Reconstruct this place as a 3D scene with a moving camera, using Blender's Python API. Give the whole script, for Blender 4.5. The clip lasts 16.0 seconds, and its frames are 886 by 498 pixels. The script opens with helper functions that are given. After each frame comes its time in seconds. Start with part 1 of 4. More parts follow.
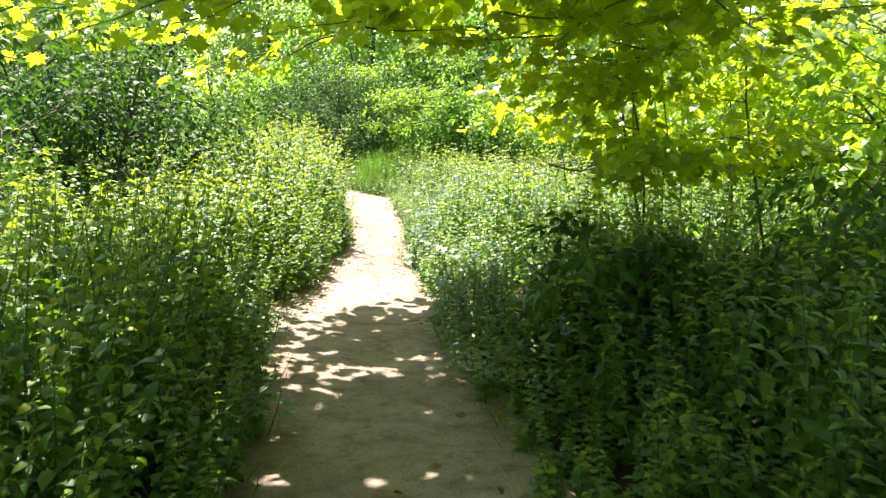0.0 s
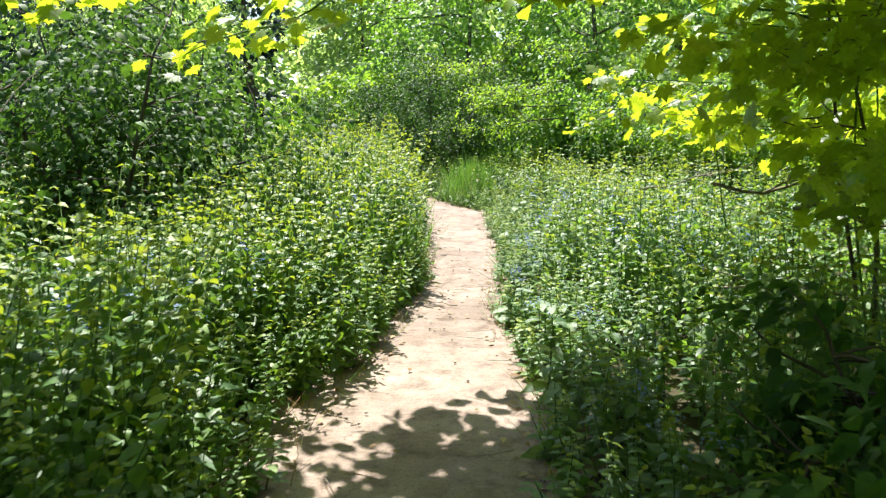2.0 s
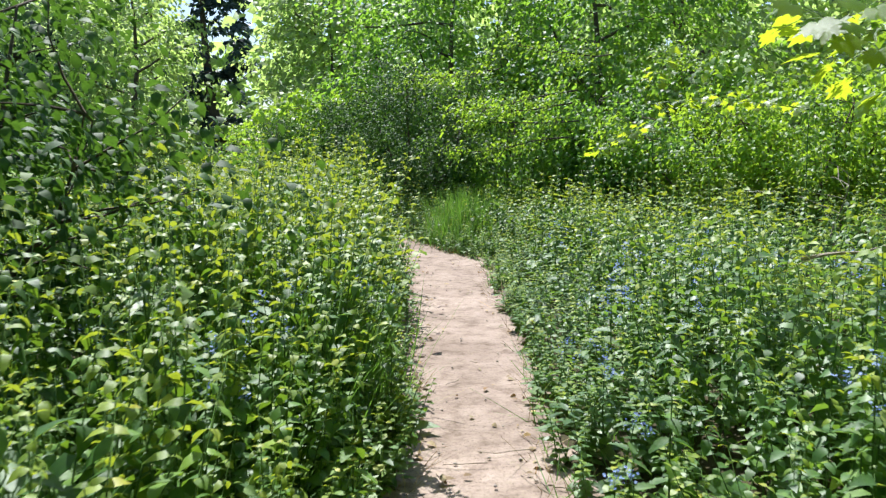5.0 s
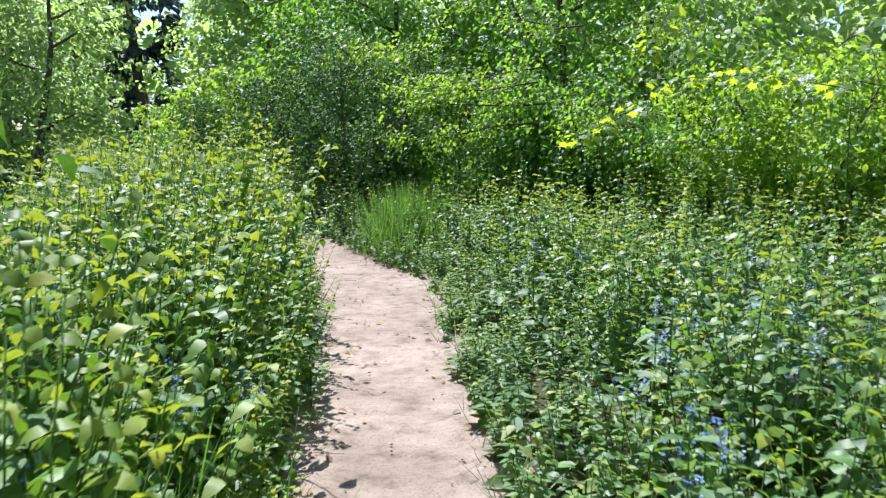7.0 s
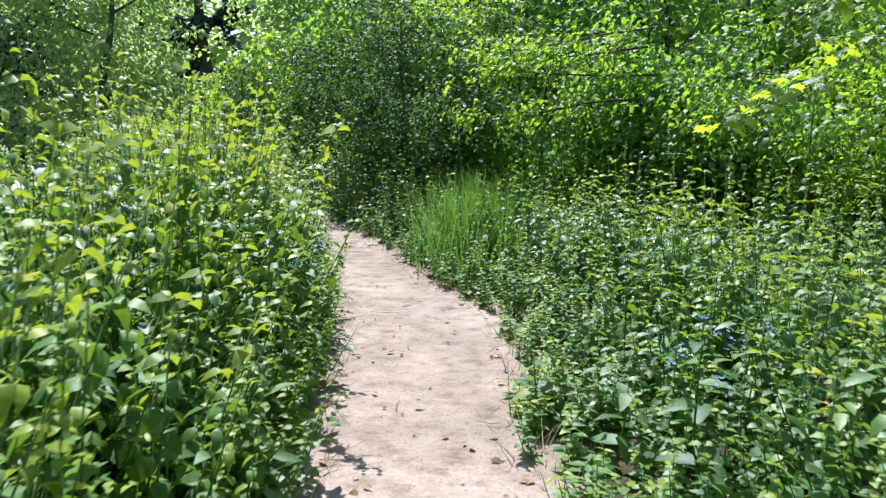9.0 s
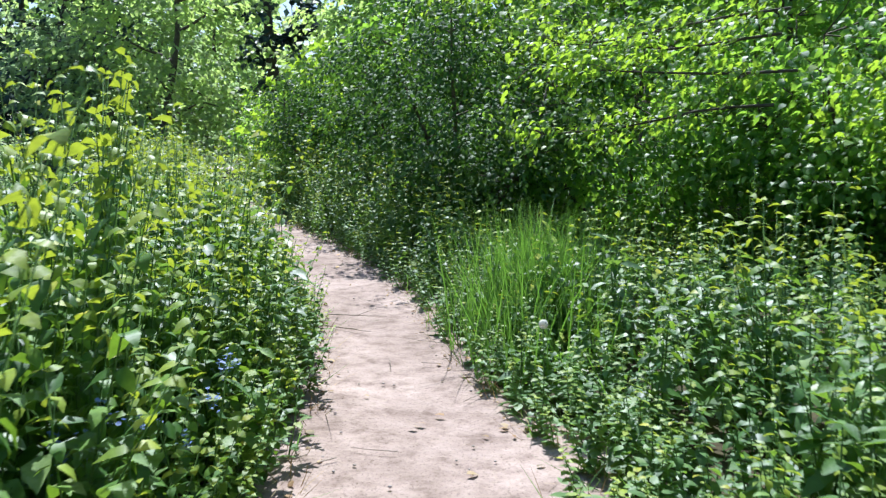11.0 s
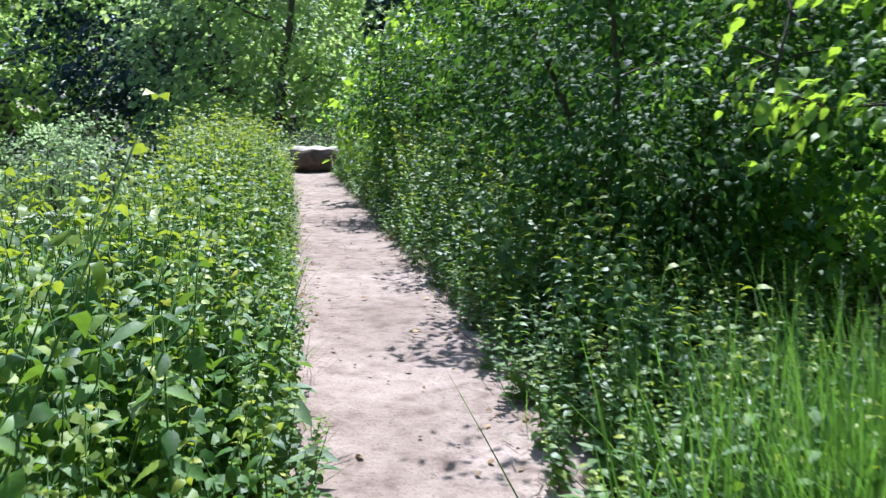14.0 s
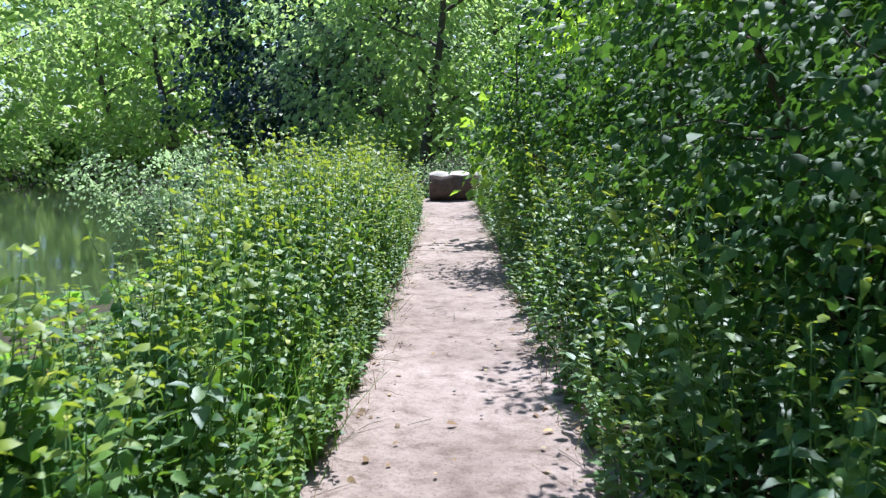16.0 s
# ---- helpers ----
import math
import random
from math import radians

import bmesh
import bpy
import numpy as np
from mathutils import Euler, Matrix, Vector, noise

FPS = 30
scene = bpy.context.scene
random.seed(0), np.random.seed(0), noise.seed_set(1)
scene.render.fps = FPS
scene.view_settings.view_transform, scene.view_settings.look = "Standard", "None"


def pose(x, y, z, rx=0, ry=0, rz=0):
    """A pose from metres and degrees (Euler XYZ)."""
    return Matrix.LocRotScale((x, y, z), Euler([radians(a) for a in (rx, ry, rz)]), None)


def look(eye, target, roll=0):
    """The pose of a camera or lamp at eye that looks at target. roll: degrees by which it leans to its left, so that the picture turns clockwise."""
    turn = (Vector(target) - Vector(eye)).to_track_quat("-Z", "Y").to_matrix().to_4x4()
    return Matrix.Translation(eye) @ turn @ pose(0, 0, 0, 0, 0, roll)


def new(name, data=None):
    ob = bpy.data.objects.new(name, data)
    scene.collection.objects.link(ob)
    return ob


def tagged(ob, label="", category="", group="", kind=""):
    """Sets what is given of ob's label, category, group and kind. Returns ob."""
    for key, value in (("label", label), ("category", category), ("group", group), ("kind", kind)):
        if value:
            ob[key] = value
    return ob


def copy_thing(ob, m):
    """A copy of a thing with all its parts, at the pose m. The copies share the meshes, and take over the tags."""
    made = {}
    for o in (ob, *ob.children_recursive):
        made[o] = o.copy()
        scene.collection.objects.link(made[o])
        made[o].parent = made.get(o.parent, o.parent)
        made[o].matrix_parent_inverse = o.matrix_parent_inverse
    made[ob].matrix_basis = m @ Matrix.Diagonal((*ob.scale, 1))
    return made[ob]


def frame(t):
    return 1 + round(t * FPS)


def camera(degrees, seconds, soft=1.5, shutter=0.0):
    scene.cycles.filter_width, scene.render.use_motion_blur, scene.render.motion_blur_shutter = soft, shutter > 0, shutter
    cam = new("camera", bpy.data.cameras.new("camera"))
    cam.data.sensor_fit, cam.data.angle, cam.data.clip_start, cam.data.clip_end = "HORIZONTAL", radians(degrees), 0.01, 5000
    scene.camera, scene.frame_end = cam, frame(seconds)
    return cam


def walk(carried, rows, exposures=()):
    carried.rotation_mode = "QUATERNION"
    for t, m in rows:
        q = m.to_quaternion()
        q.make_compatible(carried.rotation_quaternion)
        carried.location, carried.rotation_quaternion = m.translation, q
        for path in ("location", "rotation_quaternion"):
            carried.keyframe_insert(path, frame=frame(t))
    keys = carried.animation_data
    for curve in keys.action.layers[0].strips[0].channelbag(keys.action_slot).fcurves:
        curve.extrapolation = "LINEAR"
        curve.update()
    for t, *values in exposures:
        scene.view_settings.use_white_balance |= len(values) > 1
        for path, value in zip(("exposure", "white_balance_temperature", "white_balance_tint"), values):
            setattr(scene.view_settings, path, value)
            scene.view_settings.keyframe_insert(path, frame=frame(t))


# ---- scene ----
cam = camera(56.0, 16.0, soft=1.3, shutter=0.25)
PATH = [
    (0, (0.094, 0.038, 1.509), (0.125, 2.017, 1.225), 0.7),
    (0.5, (0.101, 0.668, 1.506), (0.081, 2.65, 1.234), 0.8),
    (1, (0.104, 1.307, 1.506), (0.016, 3.289, 1.253), 0.6),
    (1.5, (0.107, 1.967, 1.514), (0.043, 3.947, 1.237), 0.7),
    (2, (0.085, 2.63, 1.524), (-0.124, 4.599, 1.243), -0.1),
    (2.5, (0.036, 3.291, 1.529), (-0.144, 5.267, 1.274), -0.2),
    (3, (-0.066, 3.933, 1.532), (-0.343, 5.901, 1.307), -0.6),
    (3.5, (-0.192, 4.57, 1.533), (-0.394, 6.543, 1.269), -0.7),
    (4, (-0.302, 5.203, 1.53), (-0.473, 7.18, 1.275), -0.7),
    (4.2, (-0.334, 5.453, 1.525), (-0.508, 7.432, 1.292), -1.0),
    (6.3, (-0.47, 8.177, 1.536), (-0.523, 10.163, 1.312), -0.6),
    (6.5, (-0.477, 8.447, 1.538), (-0.502, 10.431, 1.288), -0.7),
    (7, (-0.474, 9.128, 1.538), (-0.511, 11.111, 1.281), -0.5),
    (7.5, (-0.478, 9.805, 1.532), (-0.535, 11.789, 1.289), -0.6),
    (8, (-0.503, 10.476, 1.531), (-0.588, 12.454, 1.246), 0.0),
    (8.5, (-0.555, 11.136, 1.536), (-0.779, 13.103, 1.251), 0.5),
    (9, (-0.59, 11.804, 1.544), (-0.796, 13.769, 1.234), 0.7),
    (9.2, (-0.598, 12.069, 1.545), (-0.824, 14.036, 1.269), 0.5),
    (11.3, (-0.613, 14.846, 1.502), (-1.094, 16.768, 1.234), 0.6),
    (11.5, (-0.643, 15.11, 1.501), (-1.198, 17.007, 1.198), 1.2),
    (12, (-0.784, 15.773, 1.502), (-1.362, 17.66, 1.18), 0.6),
    (12.5, (-0.913, 16.421, 1.504), (-1.514, 18.303, 1.195), 1.8),
    (13, (-1.09, 17.059, 1.518), (-1.695, 18.939, 1.199), 1.1),
    (13.5, (-1.279, 17.688, 1.533), (-1.892, 19.564, 1.212), 0.4),
    (14, (-1.516, 18.31, 1.551), (-2.228, 20.149, 1.222), -0.4),
    (14.5, (-1.698, 18.925, 1.549), (-2.623, 20.673, 1.25), 0.8),
    (15, (-1.886, 19.545, 1.552), (-2.883, 21.256, 1.27), 0.8),
    (15.5, (-2.084, 20.159, 1.554), (-3.096, 21.862, 1.273), 0.3),
    (16, (-2.298, 20.765, 1.554), (-3.361, 22.436, 1.277), -1.4),
]
walk(cam, [(t, look(eye, target, roll)) for t, eye, target, roll in PATH],
     exposures=[(0.0, 1.85, 6800, 10), (1.0, 1.66, 6700, 10), (2.0, 1.28, 6300, 10), (3.0, 0.88, 6000, 10), (4.2, 0.78, 6000, 11), (6.3, 0.88, 5700, 12), (9.2, 0.88, 5600, 12), (11.5, 0.9, 5400, 15), (16.0, 0.85, 5300, 16)])

# ---- light: clear early-summer noon, sun high and almost straight ahead ----
SUN_AZIMUTH, SUN_HEIGHT = radians(-18.0), radians(57.0)   # from +y, clockwise; above the horizon
world = bpy.data.worlds.new("sky")
scene.world = world
world.use_nodes = True
sky = world.node_tree.nodes.new("ShaderNodeTexSky")
sky.sky_type = "NISHITA"
sky.sun_disc = False
sky.sun_elevation = SUN_HEIGHT
sky.sun_rotation = SUN_AZIMUTH
world.node_tree.links.new(sky.outputs[0], world.node_tree.nodes["Background"].inputs[0])
world.node_tree.nodes["Background"].inputs[1].default_value = 0.09
sun = new("sun", bpy.data.lights.new("sun", "SUN"))
sun.data.energy = 5.0
sun.data.angle = radians(0.53)
sun.data.color = (1.0, 0.95, 0.86)
sun_way = Vector((math.sin(SUN_AZIMUTH) * math.cos(SUN_HEIGHT), math.cos(SUN_AZIMUTH) * math.cos(SUN_HEIGHT), math.sin(SUN_HEIGHT)))
sun.matrix_world = look(sun_way * 60, (0, 0, 0))

# ---- materials ----
def nodes_of(name):
    m = bpy.data.materials.new(name)
    m.use_nodes = True
    n = m.node_tree.nodes
    return m, n, m.node_tree.links, n["Principled BSDF"], n["Material Output"]


def ramp(n, stops):
    r = n.new("ShaderNodeValToRGB")
    while len(r.color_ramp.elements) < len(stops):
        r.color_ramp.elements.new(0.5)
    for e, (at, col) in zip(r.color_ramp.elements, stops):
        e.position, e.color = at, (*col, 1)
    return r


def tex(n, l, scale, detail=5.0, rough=0.6):
    co = n.new("ShaderNodeTexCoord")
    t = n.new("ShaderNodeTexNoise")
    t.inputs["Scale"].default_value, t.inputs["Detail"].default_value, t.inputs["Roughness"].default_value = scale, detail, rough
    l.new(co.outputs["Object"], t.inputs["Vector"])
    return t


def leaf_material(name, dark, mid, light, through_col, clear=0.42, rough=0.5, gloss=0.5):
    """A leaf: varied green, a waxy upper side, light shining through."""
    m, n, l, p, out = nodes_of(name)
    geo, info, add, frac = n.new("ShaderNodeNewGeometry"), n.new("ShaderNodeObjectInfo"), n.new("ShaderNodeMath"), n.new("ShaderNodeMath")
    add.operation, frac.operation = "ADD", "FRACT"
    l.new(geo.outputs["Random Per Island"], add.inputs[0])
    l.new(info.outputs["Random"], add.inputs[1])
    l.new(add.outputs[0], frac.inputs[0])
    r = ramp(n, [(0.0, dark), (0.5, mid), (0.93, light), (1.0, (light[0] * 1.5, light[1] * 1.15, light[2] * 0.8))])
    l.new(frac.outputs[0], r.inputs[0])
    fine = tex(n, l, 38.0, 4.0)
    tone = n.new("ShaderNodeMix")
    tone.data_type, tone.blend_type = "RGBA", "MULTIPLY"
    tone.inputs[0].default_value = 0.55
    fr = ramp(n, [(0.3, (0.55, 0.6, 0.5)), (0.7, (1.25, 1.2, 1.1))])
    l.new(fine.outputs[0], fr.inputs[0])
    l.new(r.outputs[0], tone.inputs[6])
    l.new(fr.outputs[0], tone.inputs[7])
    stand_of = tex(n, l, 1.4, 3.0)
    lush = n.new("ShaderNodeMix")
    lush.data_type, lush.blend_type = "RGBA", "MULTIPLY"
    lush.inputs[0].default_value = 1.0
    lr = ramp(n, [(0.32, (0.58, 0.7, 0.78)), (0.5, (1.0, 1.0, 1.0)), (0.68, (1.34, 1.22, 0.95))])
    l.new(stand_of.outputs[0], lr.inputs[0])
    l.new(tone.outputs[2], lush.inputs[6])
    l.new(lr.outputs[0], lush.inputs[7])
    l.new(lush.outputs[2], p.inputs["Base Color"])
    p.inputs["Roughness"].default_value = rough
    p.inputs["Specular IOR Level"].default_value = gloss
    bump = n.new("ShaderNodeBump")
    bump.inputs["Strength"].default_value, bump.inputs["Distance"].default_value = 0.35, 0.004
    l.new(fine.outputs[0], bump.inputs["Height"])
    l.new(bump.outputs[0], p.inputs["Normal"])
    tr, mix, hue = n.new("ShaderNodeBsdfTranslucent"), n.new("ShaderNodeMixShader"), n.new("ShaderNodeMix")
    hue.data_type, hue.blend_type = "RGBA", "MULTIPLY"
    hue.inputs[0].default_value = 0.6
    hue.inputs[6].default_value = (*through_col, 1)
    l.new(fr.outputs[0], hue.inputs[7])
    l.new(hue.outputs[2], tr.inputs["Color"])
    mix.inputs[0].default_value = clear
    l.new(p.outputs[0], mix.inputs[1])
    l.new(tr.outputs[0], mix.inputs[2])
    l.new(mix.outputs[0], out.inputs["Surface"])
    return m


def rough_material(name, stops, scale, rough=0.9, bump_by=0.02, fine=None):
    """Soil, bark, dead wood: two scales of mottling and relief."""
    m, n, l, p, out = nodes_of(name)
    a, b = tex(n, l, scale, 6.0, 0.65), tex(n, l, fine or scale * 9, 5.0, 0.7)
    mixf = n.new("ShaderNodeMath")
    mixf.operation = "MULTIPLY_ADD"
    mixf.inputs[1].default_value, mixf.inputs[2].default_value = 0.55, 0.0
    l.new(a.outputs[0], mixf.inputs[0])
    more = n.new("ShaderNodeMath")
    more.operation = "MULTIPLY_ADD"
    more.inputs[1].default_value = 0.45
    l.new(b.outputs[0], more.inputs[0])
    l.new(mixf.outputs[0], more.inputs[2])
    r = ramp(n, stops)
    l.new(more.outputs[0], r.inputs[0])
    l.new(r.outputs[0], p.inputs["Base Color"])
    p.inputs["Roughness"].default_value = rough
    p.inputs["Specular IOR Level"].default_value = 0.2
    bump = n.new("ShaderNodeBump")
    bump.inputs["Strength"].default_value, bump.inputs["Distance"].default_value = 0.8, bump_by
    l.new(more.outputs[0], bump.inputs["Height"])
    l.new(bump.outputs[0], p.inputs["Normal"])
    return m


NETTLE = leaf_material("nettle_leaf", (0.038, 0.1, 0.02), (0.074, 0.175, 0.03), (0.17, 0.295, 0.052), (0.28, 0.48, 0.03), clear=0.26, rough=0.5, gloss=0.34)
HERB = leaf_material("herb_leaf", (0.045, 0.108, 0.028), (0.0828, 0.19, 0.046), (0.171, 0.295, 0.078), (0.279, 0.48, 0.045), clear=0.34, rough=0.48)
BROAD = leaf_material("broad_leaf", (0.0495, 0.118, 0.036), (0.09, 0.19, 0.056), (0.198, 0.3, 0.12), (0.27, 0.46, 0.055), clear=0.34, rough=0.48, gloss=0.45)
GRASS = leaf_material("grass_blade", (0.045, 0.125, 0.02), (0.099, 0.23, 0.04), (0.216, 0.34, 0.09), (0.198, 0.4, 0.04), rough=0.5)
MAPLE = leaf_material("maple_leaf", (0.054, 0.13, 0.01), (0.09, 0.19, 0.015), (0.135, 0.24, 0.02), (0.6, 0.74, 0.03), clear=0.58, rough=0.4)
SHRUB = leaf_material("shrub_leaf", (0.0527, 0.1318, 0.0342), (0.101, 0.2196, 0.0561), (0.1976, 0.3355, 0.0927), (0.3623, 0.6344, 0.0549), clear=0.5)
# the next two greens are lightened to stand for haze over backlit trees
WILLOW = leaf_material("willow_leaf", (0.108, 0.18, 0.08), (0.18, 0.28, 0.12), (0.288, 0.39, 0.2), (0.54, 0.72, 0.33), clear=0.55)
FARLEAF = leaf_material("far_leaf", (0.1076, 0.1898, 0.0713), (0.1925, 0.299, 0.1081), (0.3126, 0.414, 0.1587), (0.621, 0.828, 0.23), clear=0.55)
# shrub green darkened, with less light let through, to stand for shade
SHADESHRUB = leaf_material("shade_shrub_leaf", (0.0324, 0.0768, 0.0204), (0.0562, 0.1296, 0.0312), (0.108, 0.21, 0.0528), (0.1512, 0.312, 0.0312), clear=0.28, rough=0.6, gloss=0.25)
# lighter copy of the shrub green: sunlight put into the colour
LITSHRUB = leaf_material("lit_shrub_leaf", (0.0875, 0.18, 0.0264), (0.1501, 0.288, 0.0444), (0.2506, 0.396, 0.0744), (0.5011, 0.744, 0.0444), clear=0.46)
# deep shade and a bluish lens-flare tint, both put into the leaf colour
SHADELEAF = leaf_material("shade_tinted_leaf", (0.018, 0.042, 0.045), (0.034, 0.07, 0.078), (0.075, 0.13, 0.13), (0.06, 0.12, 0.08), clear=0.22)
# yellow brightness of backlit plant tops, put into the leaf colour
LITTOP = leaf_material("lit_top_leaf", (0.1, 0.185, 0.022), (0.19, 0.29, 0.035), (0.3, 0.39, 0.055), (0.48, 0.58, 0.035), clear=0.36, rough=0.5, gloss=0.34)
STEM = rough_material("green_stem", [(0.3, (0.06, 0.13, 0.03)), (0.7, (0.12, 0.21, 0.05))], 20, 0.6, 0.002)
BARK = rough_material("bark", [(0.3, (0.05, 0.04, 0.03)), (0.7, (0.17, 0.14, 0.11))], 9, 0.9, 0.015)
DEADWOOD = rough_material("dead_wood", [(0.3, (0.2, 0.16, 0.12)), (0.7, (0.42, 0.36, 0.29))], 14, 0.85, 0.006)
PALEWOOD = rough_material("pale_wood", [(0.3, (0.45, 0.38, 0.3)), (0.7, (0.72, 0.65, 0.55))], 10, 0.8, 0.006)
LOGBARK = rough_material("log_bark", [(0.3, (0.07, 0.045, 0.035)), (0.7, (0.2, 0.14, 0.11))], 7, 0.9, 0.02)
SOIL = rough_material("leaf_mould", [(0.3, (0.03, 0.024, 0.015)), (0.55, (0.07, 0.06, 0.03)), (0.75, (0.06, 0.09, 0.03))], 3, 0.95, 0.03)
STRAW = leaf_material("dry_leaf", (0.2, 0.12, 0.06), (0.32, 0.22, 0.12), (0.48, 0.38, 0.22), (0.3, 0.2, 0.08), clear=0.15, rough=0.8)
STONE = rough_material("small_stone", [(0.3, (0.22, 0.19, 0.17)), (0.7, (0.5, 0.45, 0.4))], 30, 0.85, 0.003)
PETAL = leaf_material("blue_petal", (0.14, 0.22, 0.62), (0.22, 0.32, 0.76), (0.4, 0.48, 0.85), (0.25, 0.36, 0.85), clear=0.3, rough=0.6)
CREAM = leaf_material("cream_blossom", (0.6, 0.6, 0.48), (0.75, 0.75, 0.62), (0.82, 0.82, 0.72), (0.6, 0.6, 0.45), clear=0.3, rough=0.7)
YELLOW = leaf_material("yellow_petal", (0.75, 0.5, 0.02), (0.8, 0.6, 0.03), (0.85, 0.68, 0.06), (0.8, 0.6, 0.03), clear=0.25, rough=0.6)
FLUFF = leaf_material("seed_fluff", (0.7, 0.7, 0.68), (0.78, 0.78, 0.75), (0.85, 0.85, 0.82), (0.8, 0.8, 0.78), clear=0.5, rough=0.9)


def path_material():
    m, n, l, p, out = nodes_of("trodden_earth")
    big, mid, fine = tex(n, l, 0.9, 4.0), tex(n, l, 6.0, 6.0, 0.65), tex(n, l, 70.0, 4.0, 0.7)
    co = n.new("ShaderNodeTexCoord")
    peb = n.new("ShaderNodeTexVoronoi")
    peb.inputs["Scale"].default_value = 26.0
    l.new(co.outputs["Object"], peb.inputs["Vector"])
    c1 = ramp(n, [(0.3, (0.2, 0.15, 0.12)), (0.5, (0.355, 0.283, 0.235)), (0.72, (0.43, 0.35, 0.297))])
    l.new(mid.outputs[0], c1.inputs[0])
    c2 = ramp(n, [(0.3, (0.66, 0.63, 0.6)), (0.65, (1.06, 1.05, 1.04))])
    l.new(big.outputs[0], c2.inputs[0])
    c3 = ramp(n, [(0.3, (0.45, 0.42, 0.38)), (0.45, (1, 1, 1)), (0.75, (1.12, 1.12, 1.12))])
    l.new(fine.outputs[0], c3.inputs[0])
    a, b = n.new("ShaderNodeMix"), n.new("ShaderNodeMix")
    for x in (a, b):
        x.data_type, x.blend_type = "RGBA", "MULTIPLY"
        x.inputs[0].default_value = 1.0
    l.new(c1.outputs[0], a.inputs[6]); l.new(c2.outputs[0], a.inputs[7])
    l.new(a.outputs[2], b.inputs[6]); l.new(c3.outputs[0], b.inputs[7])
    l.new(b.outputs[2], p.inputs["Base Color"])
    p.inputs["Roughness"].default_value = 0.92
    p.inputs["Specular IOR Level"].default_value = 0.15
    h = n.new("ShaderNodeMath"); h.operation = "ADD"
    k = n.new("ShaderNodeMath"); k.operation = "MULTIPLY"; k.inputs[1].default_value = 0.35
    l.new(peb.outputs["Distance"], k.inputs[0])
    l.new(mid.outputs[0], h.inputs[0]); l.new(k.outputs[0], h.inputs[1])
    bump = n.new("ShaderNodeBump")
    bump.inputs["Strength"].default_value, bump.inputs["Distance"].default_value = 0.7, 0.02
    l.new(h.outputs[0], bump.inputs["Height"])
    l.new(bump.outputs[0], p.inputs["Normal"])
    return m


def water_material():
    m, n, l, p, out = nodes_of("river_water")
    p.inputs["Base Color"].default_value = (0.03, 0.042, 0.02, 1)
    p.inputs["Roughness"].default_value = 0.06
    p.inputs["IOR"].default_value = 1.33
    t = tex(n, l, 1.6, 3.0)
    bump = n.new("ShaderNodeBump")
    bump.inputs["Strength"].default_value, bump.inputs["Distance"].default_value = 0.09, 0.04
    l.new(t.outputs[0], bump.inputs["Height"])
    l.new(bump.outputs[0], p.inputs["Normal"])
    return m


EARTH, WATER = path_material(), water_material()

# ---- mesh helpers ----
rng = np.random.default_rng(7)


def mesh_from(name, verts, faces_by_size, materials, picks=None, smooth=False):
    """A mesh out of vertex rows and, for each face size, index rows."""
    me = bpy.data.meshes.new(name)
    me.vertices.add(len(verts))
    me.vertices.foreach_set("co", np.asarray(verts, np.float32).ravel())
    loops = np.concatenate([np.asarray(f, np.int32).ravel() for f in faces_by_size])
    counts = np.concatenate([np.full(len(f), np.shape(f)[1], np.int32) for f in faces_by_size])
    me.loops.add(len(loops))
    me.loops.foreach_set("vertex_index", loops)
    me.polygons.add(len(counts))
    me.polygons.foreach_set("loop_start", np.concatenate([[0], np.cumsum(counts)[:-1]]).astype(np.int32))
    if picks is not None:
        me.polygons.foreach_set("material_index", np.asarray(picks, np.int32))
    if smooth:
        me.polygons.foreach_set("use_smooth", np.ones(len(counts), bool))
    for m in materials if isinstance(materials, (list, tuple)) else [materials]:
        me.materials.append(m)
    me.update(calc_edges=True)
    return me


class Shape:
    """Triangles with a material slot each: a template, or a heap of placed templates."""

    def __init__(self, v, f, slot=0):
        self.v, self.f = np.asarray(v, float).reshape(-1, 3), np.asarray(f, int).reshape(-1, 3)
        self.s = np.full(len(self.f), slot) if np.isscalar(slot) else np.asarray(slot)

    def placed(self, mats):
        """All copies at the 4 x 4 matrices in one heap."""
        mats = np.asarray(mats, float).reshape(-1, 4, 4)
        v = np.einsum("nij,kj->nki", mats[:, :3, :3], self.v) + mats[:, None, :3, 3]
        f = self.f[None] + (np.arange(len(mats)) * len(self.v))[:, None, None]
        return Shape(v.reshape(-1, 3), f.reshape(-1, 3), np.tile(self.s, len(mats)))

    def slotted(self, slot):
        return Shape(self.v, self.f, slot)


def joined(shapes):
    shapes = [s for s in shapes if len(s.f)]
    off = np.cumsum([0] + [len(s.v) for s in shapes])
    return Shape(np.concatenate([s.v for s in shapes]), np.concatenate([s.f + o for s, o in zip(shapes, off)]), np.concatenate([s.s for s in shapes]))


def mesh_of(name, shape, materials, smooth=False):
    return mesh_from(name, shape.v, [shape.f], materials, shape.s, smooth)


